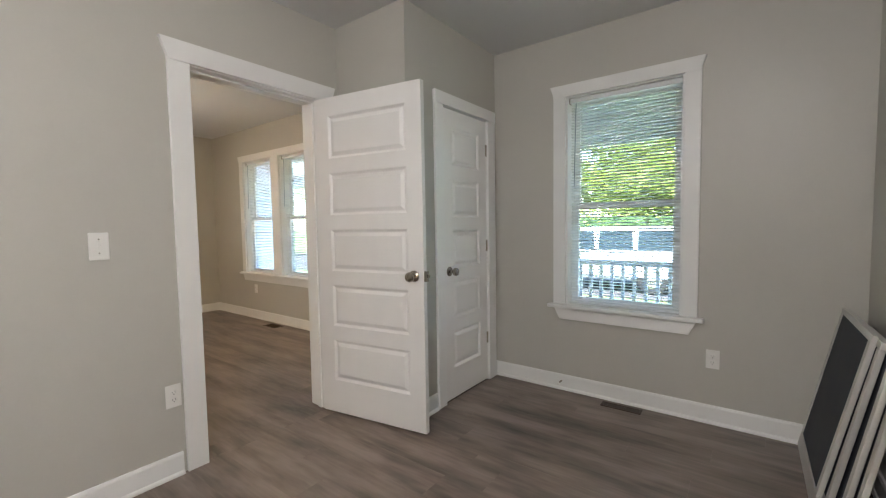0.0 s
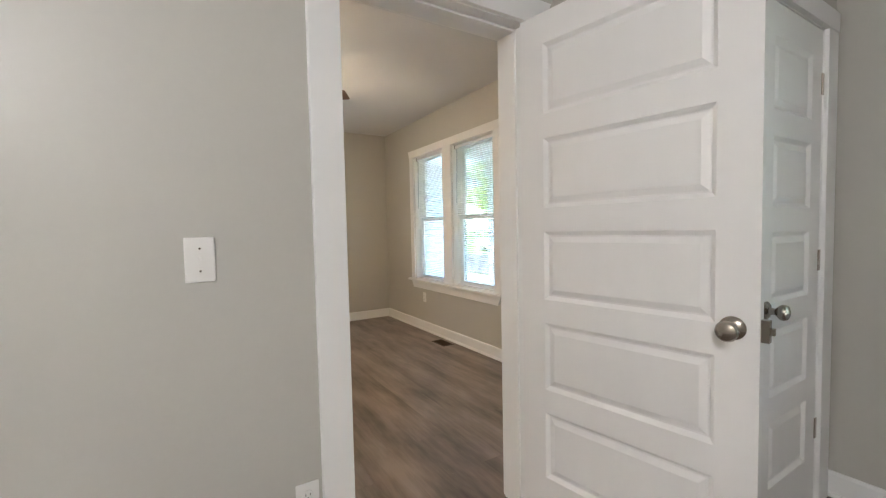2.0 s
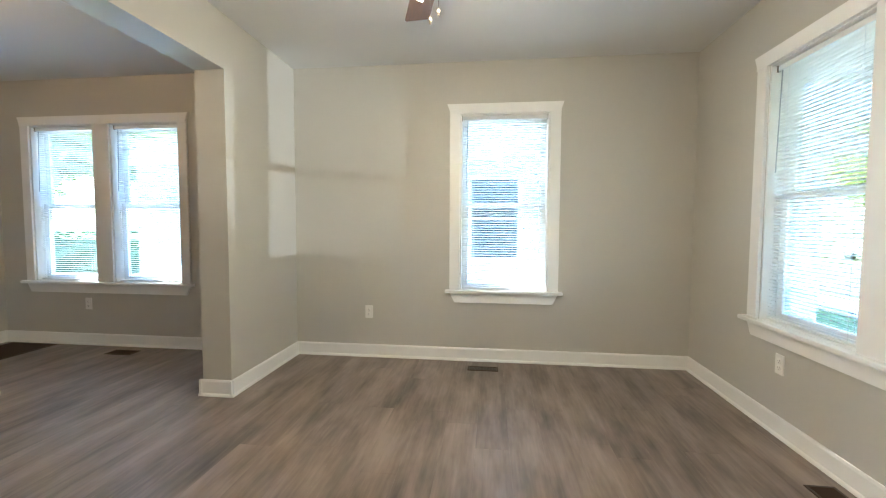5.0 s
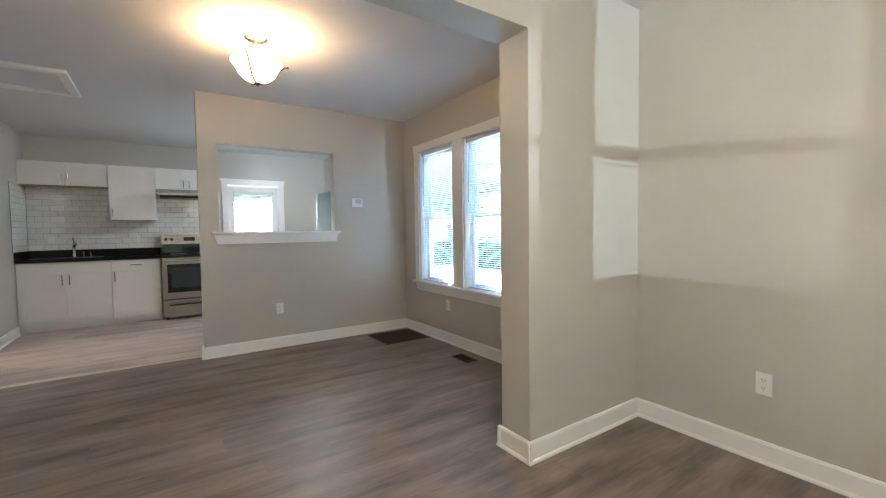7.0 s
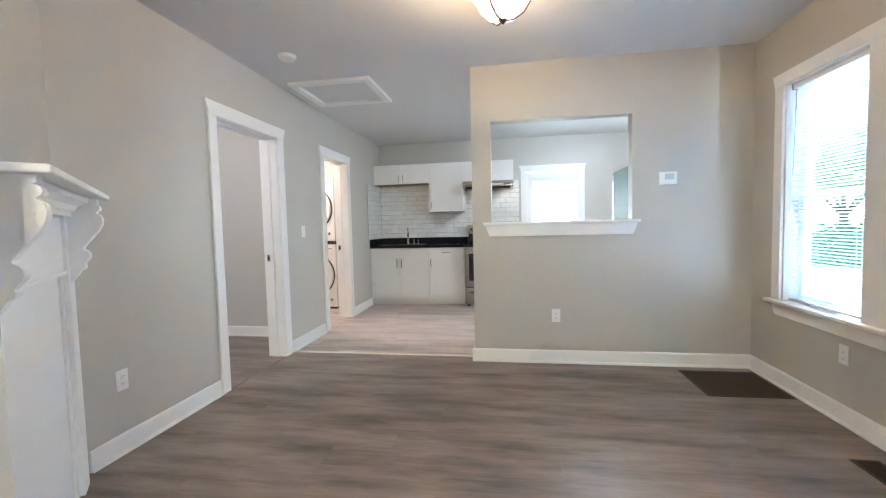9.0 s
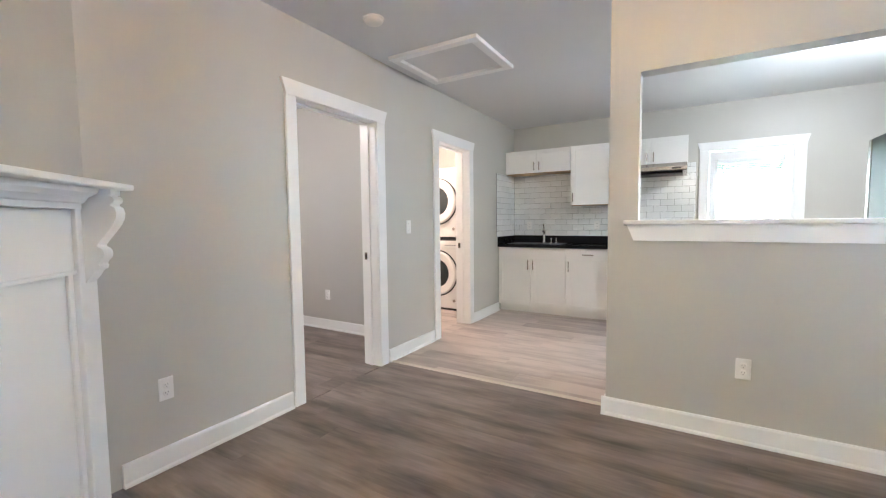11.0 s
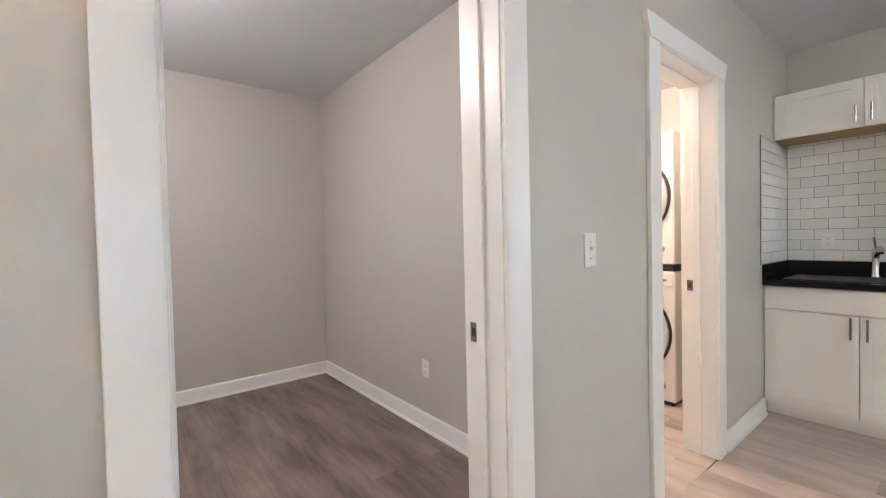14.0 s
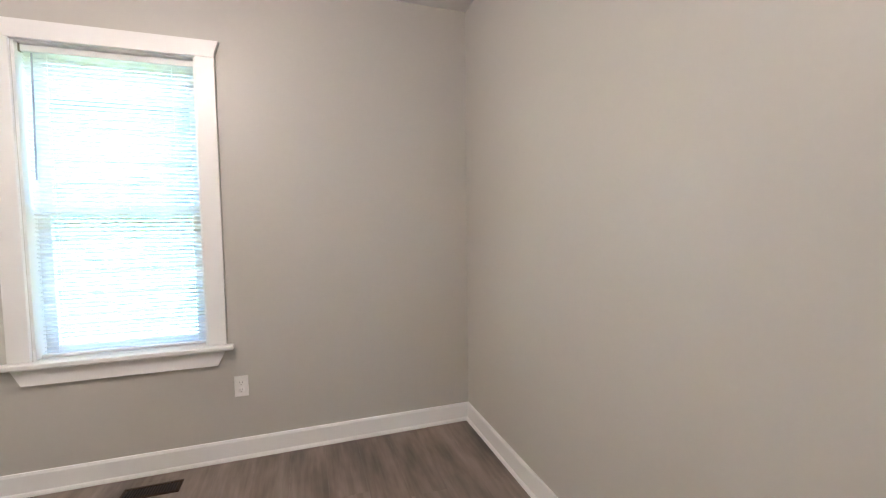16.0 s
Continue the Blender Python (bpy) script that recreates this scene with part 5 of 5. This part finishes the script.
def house(x0, x1, y0, y1, top, wall, windows, face, label):
    """A neighbour's house: lap siding boards on the face seen, windows (u, u, z, z) in it, a hipped roof."""
    root = thing("neighbour_house", pose(0, 0, 0), label, "house")
    part("wall", boxes((x0, x1, y0, y1, GZ, top)), wall, root)
    fx = x1 if face > 0 else x0
    bd = 0.13
    bm = bmesh.new()
    z = GZ + 0.45
    while z < top - 0.05:
        prism(bm, [(fx + face * 0.002, z), (fx + face * 0.022, z), (fx + face * 0.006, z + bd), (fx + face * 0.002, z + bd)], "y", y0, y1)
        z += bd
    tagged(part("siding_boards", bm, wall, root), kind="stuff")
    for u0, u1, a, b in windows:
        w = part("window", boxes((fx + face * 0.02, fx + face * 0.05, u0 - 0.09, u0, a - 0.09, b + 0.09), (fx + face * 0.02, fx + face * 0.05, u1, u1 + 0.09, a - 0.09, b + 0.09), (fx + face * 0.02, fx + face * 0.05, u0, u1, b, b + 0.09), (fx + face * 0.02, fx + face * 0.06, u0, u1, a - 0.09, a), (fx + face * 0.02, fx + face * 0.045, u0, u1, (a + b) / 2 - 0.025, (a + b) / 2 + 0.025)), EXTWHITE, root)
        part("pane", boxes((fx + face * 0.024, fx + face * 0.03, u0, u1, a, b)), BLUEGLASS, w, "dark window glass")
    e, xm = 0.5, (x0 + x1) / 2
    bm = bmesh.new()
    b0 = [bm.verts.new(p) for p in ((x0 - e, y0 - e, top), (x1 + e, y0 - e, top), (x1 + e, y1 + e, top), (x0 - e, y1 + e, top))]
    r0, r1 = bm.verts.new((xm, y0 + 2.5, top + 2.2)), bm.verts.new((xm, y1 - 2.5, top + 2.2))
    bm.faces.new(b0[::-1])
    bm.faces.new((b0[0], b0[1], r0)), bm.faces.new((b0[1], b0[2], r1, r0)), bm.faces.new((b0[2], b0[3], r1)), bm.faces.new((b0[3], b0[0], r0, r1))
    part("roof", bm, ROOFM, root)
    part("soffit", boxes((fx, fx + face * e, y0 - e, y1 + e, top - 0.14, top - 0.002)), EXTWHITE, root)
    return root


house(-17.5, -9.6, -5.4, 6.5, 2.45, SIDING, [(0.98, 1.76, 0.62, 1.98), (-4.25, -3.67, 0.62, 1.95), (4.0, 4.8, 0.62, 1.98)], 1, "pale blue sided neighbour's house with dark windows")
house(4.6, 12.5, -9, 4.5, 2.9, SIDING2, [(-3.0, -2.1, 0.7, 1.9), (-5.3, -4.5, 0.7, 1.9), (0.2, 1.0, 0.7, 1.9)], -1, "white sided neighbour's house with dark windows")
house(-2, 12, 30, 40, 3.2, SIDING2, [], 1, "white house across the street")


def leaves(bm, rng, c, rad, n, size):
    """n small leaf blades scattered through a lumpy blob."""
    for _ in range(n):
        d = Vector((rng.gauss(0, 1), rng.gauss(0, 1), rng.gauss(0, 1))).normalized()
        r = rng.uniform(0.35, 1.0) ** 0.5 * (0.72 + 0.4 * noise.noise(d * 2.3 + Vector(c)))
        p = Vector(c) + Vector((d.x * rad[0], d.y * rad[1], d.z * rad[2])) * r
        u = Vector((rng.gauss(0, 1), rng.gauss(0, 1), rng.gauss(0, 0.6))).normalized()
        v = u.cross(Vector((rng.gauss(0, 1), rng.gauss(0, 1), rng.gauss(0, 1)))).normalized()
        s = size * rng.uniform(0.6, 1.3)
        bm.faces.new([bm.verts.new(p + u * s), bm.verts.new(p + v * s * 0.45), bm.verts.new(p - u * s), bm.verts.new(p - v * s * 0.45)])


def quick_part(name, bm, material, parent):
    me = bpy.data.meshes.new(name)
    bm.to_mesh(me)
    bm.free()
    me.materials.append(material)
    ob = new(name, me)
    ob.parent = parent
    return ob


def tree(x, y, h, spread, seed, n=7200, low=0.28):
    rng = random.Random(seed)
    root = thing("tree", pose(x, y, GZ), "leafy green deciduous tree", "tree", "street trees")
    bm = bmesh.new()
    rod(bm, (0, 0, -0.1), (0.1, 0.05, h * low), 0.028 * h, 12, 0.018 * h)
    tips = []
    for k in range(7):
        a = k * 2.4 + rng.random()
        z0 = h * (low + 0.05 * k * 0.6)
        tip = (math.cos(a) * spread * 0.55, math.sin(a) * spread * 0.55, min(h * 0.92, z0 + h * rng.uniform(0.2, 0.4)))
        rod(bm, (0.1, 0.05, h * low * 0.97), tip, 0.010 * h, 8, 0.003 * h)
        tips.append(tip)
    part("trunk", bm, BARK, root, smooth=True)
    bm = bmesh.new()
    for t in tips + [(0, 0, h * 0.85), (0, 0, h * 0.5)]:
        leaves(bm, rng, t, (spread * 0.55, spread * 0.55, h * 0.2), n // 9, 0.2)
    quick_part("crown", bm, LEAF, root)


for k, (x, y, h, s, low) in enumerate(((-6.5, 25, 8, 5, 0.08), (-1.0, 23.5, 7.5, 4.8, 0.07), (-13, 24, 8, 5, 0.1), (-20.5, 27, 10, 5, 0.2), (-31, 28, 10, 5.5, 0.2), (7, 26, 9, 4.5, 0.2), (-3, 30, 11, 5, 0.2), (-40, 33, 11, 6, 0.2), (-23, 40, 12, 6, 0.2),
                                       (-20, -10, 8, 4.2, 0.22), (-22, -15, 9, 4.6, 0.22), (-19, -21, 9, 5, 0.2), (-25, -5, 9, 5, 0.22), (-13, -24, 9, 5, 0.2), (-6, -16, 8, 4.5, 0.2), (-2, -18, 9, 4.5, 0.2), (-9, -19, 9, 4.5, 0.2))):
    tree(x, y, h, s, 11 + k, low=low)


def hedge(x0, x1, y0, y1, h, seed, label, foliage=HEDGE):
    rng = random.Random(seed)
    root = thing("hedge", pose(0, 0, 0), label, "hedge")
    bm = bmesh.new()
    for _ in range(int(1500 * max(1, (x1 - x0) * (y1 - y0) / 10))):
        p = Vector((rng.uniform(x0, x1), rng.uniform(y0, y1), GZ + h * rng.random() ** 0.6))
        u = Vector((rng.gauss(0, 1), rng.gauss(0, 1), rng.gauss(0, 1))).normalized()
        v = u.orthogonal().normalized()
        s = rng.uniform(0.06, 0.14)
        bm.faces.new([bm.verts.new(p + u * s), bm.verts.new(p + v * s * 0.5), bm.verts.new(p - u * s), bm.verts.new(p - v * s * 0.5)])
    quick_part("foliage", bm, foliage, root)
    part("stems", boxes((x0 + 0.25, x1 - 0.25, y0 + 0.25, y1 - 0.25, GZ, GZ + h * 0.8)), HEDGE, root)


hedge(-17.2, -15.9, -19, -10, 1.5, 5, "clipped green hedge beyond the yard")
hedge(-9.0, 6.0, 20.2, 22.4, 2.6, 7, "loose green shrubs across the street", LEAF)
hedge(-24.6, -22.6, 13.4, 15.2, 1.7, 6, "round green bush across the lawn")


def car(m, paint, kind_, label):
    root = thing("parked_car", m, label, "car", "parked cars")
    L2 = 2.35
    low = [(-L2, 0.35), (L2, 0.35), (L2 + 0.02, 0.62), (L2 - 0.12, 0.95), (1.35, 1.02), (-L2 + 0.04, 1.04), (-L2 - 0.02, 0.7)]
    bm = prism(bmesh.new(), low, "y", -0.92, 0.92)
    bmesh.ops.bevel(bm, geom=list(bm.edges), offset=0.07, segments=2, affect="EDGES")
    part("body", bm, paint, root, smooth=True)
    top = [(-2.2, 1.03), (1.25, 1.03), (0.55, 1.62), (0.35, 1.68), (-1.85, 1.68), (-2.05, 1.6)] if kind_ == "suv" else [(-0.5, 1.03), (1.25, 1.03), (0.55, 1.64), (0.35, 1.70), (-0.30, 1.70), (-0.45, 1.62)]
    bm = prism(bmesh.new(), top, "y", -0.78, 0.78)
    bmesh.ops.bevel(bm, geom=list(bm.edges), offset=0.06, segments=2, affect="EDGES")
    part("cabin", bm, paint, root, smooth=True)
    spans = ((-1.95, -1.05), (-0.95, -0.1), (0.0, 0.75)) if kind_ == "suv" else ((-0.32, 0.75),)
    for s in (-1, 1):
        for a, b in spans:
            part("side_window", prism(bmesh.new(), [(a, 1.09), (b, 1.09), (min(b, 0.42) if b > 0.5 else b - 0.03, 1.58), (a + 0.03, 1.58)], "y", s * 0.775, s * 0.786), BLUEGLASS, root)
        part("headlight", boxes((L2 - 0.12, L2 + 0.012, s * 0.55, s * 0.85, 0.68, 0.84), bev=0.02), LIGHTLENS, root)
        part("tail_light", boxes((-L2 - 0.03, -L2 + 0.08, s * 0.70, s * 0.90, 0.72, 0.95), bev=0.02), mat("red_lens", (0.4, 0.02, 0.02), 0.2) if "red_lens" not in bpy.data.materials else bpy.data.materials["red_lens"], root)
    part("windscreen", prism(bmesh.new(), [(1.262, 1.05), (1.272, 1.05), (0.572, 1.62), (0.562, 1.62)], "y", -0.68, 0.68), BLUEGLASS, root)
    for x in (-1.42, 1.42):
        for s in (-1, 1):
            p = pose(x, s * 0.80, 0.36, 90, 0, 0)
            w = part("wheel", lathe(bmesh.new(), [(0.20, -0.11), (0.33, -0.11), (0.36, -0.08), (0.36, 0.08), (0.33, 0.11), (0.20, 0.11)], 28, p), TYRE, root, smooth=True)
            part("rim", lathe(bmesh.new(), [(0, -0.09), (0.10, -0.105), (0.205, -0.10), (0.205, 0.10), (0.10, 0.105), (0, 0.09)], 20, p), CHROME, w, smooth=True)
    return root


car(pose(-2.85, 11.95, GZ + 0.03, 0, 0, 180), CARWHITE, "suv", "white sport utility vehicle parked in the street")
car(pose(-26.4, 22.0, GZ - 0.02), CARWHITE, "pickup", "white pickup truck parked across the street")


# ---- pieces: planks and tiles ----
def planks(name, material, rooms, length, width, label, holes=()):
    root = structure(name, bmesh_floor(rooms), SUBFLOOR, label, "floor")
    rng = random.Random(len(name))
    cache = {}
    g = 0.0003
    for x0, x1, y0, y1 in rooms:
        y = y0
        while y < y1 - 0.004:
            yb = min(y + width, y1)
            x = x0 - rng.uniform(0.05, 0.95) * length
            while x < x1 - 0.004:
                a, b = max(x, x0), min(x + length, x1)
                if b - a > 0.02:
                    key = (round(b - a, 3), round(yb - y, 3))
                    if key not in cache:
                        w, d = b - a - g, yb - y - g
                        bm = bmesh.new()
                        c = 0.0004
                        lo = [bm.verts.new(p) for p in ((-w / 2, -d / 2, -0.006), (w / 2, -d / 2, -0.006), (w / 2, d / 2, -0.006), (-w / 2, d / 2, -0.006))]
                        mi = [bm.verts.new(p) for p in ((-w / 2, -d / 2, -c), (w / 2, -d / 2, -c), (w / 2, d / 2, -c), (-w / 2, d / 2, -c))]
                        hi = [bm.verts.new(p) for p in ((-w / 2 + c, -d / 2 + c, 0), (w / 2 - c, -d / 2 + c, 0), (w / 2 - c, d / 2 - c, 0), (-w / 2 + c, d / 2 - c, 0))]
                        bm.faces.new(hi)
                        for p, q in ((lo, mi), (mi, hi)):
                            for i in range(4):
                                bm.faces.new((p[i], p[(i + 1) % 4], q[(i + 1) % 4], q[i]))
                        me = bpy.data.meshes.new("plank")
                        bm.to_mesh(me)
                        bm.free()
                        me.materials.append(material)
                        cache[key] = me
                    ob = new("plank", cache[key])
                    ob.parent = root
                    ob.location = ((a + b) / 2, (y + yb) / 2, 0)
                x += length
            y = yb


def bmesh_floor(rooms):
    bm = bmesh.new()
    for x0, x1, y0, y1 in rooms:
        box(bm, x0, x1, y0, y1, -0.03, -0.0065)
    return bm


planks("floor", DARKFLOOR, [(WEST, MW, -3.612, NORTH), (MW, ME, 0.945, 1.735), (ME, EAST, -1.30, 1.88), (-1.18, EAST, 1.88, NORTH)], 1.22, 0.18, "dark brown vinyl plank floor of living, dining and front room")
planks("floor_bedroom", DARKFLOOR, [(MW, ME, -3.475, -2.641), (ME, EAST, -4.137, -1.42)], 1.22, 0.18, "dark brown vinyl plank floor of the back bedroom")
planks("floor_kitchen", PALEFLOOR, [(WEST, MW, SOUTH, -3.612), (MW, ME, -5.125, -4.425), (ME, EAST, SOUTH, -4.26)], 1.22, 0.18, "pale oak vinyl plank floor of the kitchen")
structure("floor_closet", boxes((ME, -1.18, 1.98, NORTH, -0.03, -0.002)), SUBFLOOR, "dark closet floor", "floor")

# subway tiles: 152 x 76 mm in running bond, on a grey grout bed
TW, TH, TG = 0.1524, 0.0762, 0.0028
splash = structure("backsplash", boxes((-4.236, MW - 0.001, SOUTH + 0.001, SOUTH + 0.006, 0.861, 1.90), (MW - 0.006, MW - 0.001, SOUTH + 0.007, -5.925, 1.013, 1.866)), GROUT, "grey grouted subway tile backsplash", "backsplash")
cache = {}


def tile(u0, u1, z0, z1, side):
    key = (round(u1 - u0, 4), round(z1 - z0, 4))
    w, h, c = u1 - u0 - TG, z1 - z0 - TG, 0.002
    if w < 0.008 or h < 0.008:
        return
    if key not in cache:
        bm = bmesh.new()
        lo = [bm.verts.new(p) for p in ((-w / 2, 0.0, -h / 2), (w / 2, 0.0, -h / 2), (w / 2, 0.0, h / 2), (-w / 2, 0.0, h / 2))]
        mi = [bm.verts.new((v.co.x, 0.0045, v.co.z)) for v in lo]
        hi = [bm.verts.new((v.co.x - math.copysign(c, v.co.x), 0.0058, v.co.z - math.copysign(c, v.co.z))) for v in lo]
        bm.faces.new(hi)
        for p, q in ((lo, mi), (mi, hi)):
            for i in range(4):
                bm.faces.new((p[i], p[(i + 1) % 4], q[(i + 1) % 4], q[i]))
        bmesh.ops.recalc_face_normals(bm, faces=bm.faces)
        me = bpy.data.meshes.new("tile")
        bm.to_mesh(me)
        bm.free()
        me.materials.append(TILE)
        cache[key] = me
    ob = new("tile", cache[key])
    ob.parent = splash
    tz = random.uniform(-0.25, 0.25), random.uniform(-0.25, 0.25)
    if side:
        ob.matrix_basis = pose(MW - 0.0061, (u0 + u1) / 2, (z0 + z1) / 2, tz[0], 0, 90 + tz[1])
    else:
        ob.matrix_basis = pose((u0 + u1) / 2, SOUTH + 0.0061, (z0 + z1) / 2, tz[0], 0, tz[1])


for side, a, b, zlo, ztop in ((0, -4.236, MW - 0.012, 1.013, 1.90), (1, SOUTH + 0.012, -5.925, 1.013, 1.866), (0, -4.236, -4.176, 1.013 - 2 * TH, 1.013)):
    z, row = zlo, 0
    while z < ztop - 0.01:
        zt = min(z + TH, ztop)
        u = b + (TW / 2 if row % 2 else 0)
        while u > a:
            u0, u1 = max(u - TW, a), min(u, b)
            # no tiles where the tall cabinet covers the wall
            if side or not (u0 > -3.36 and u1 < -2.87 and z > 1.45):
                tile(u0, u1, z, zt, side)
            u -= TW
        z, row = z + TH, row + 1
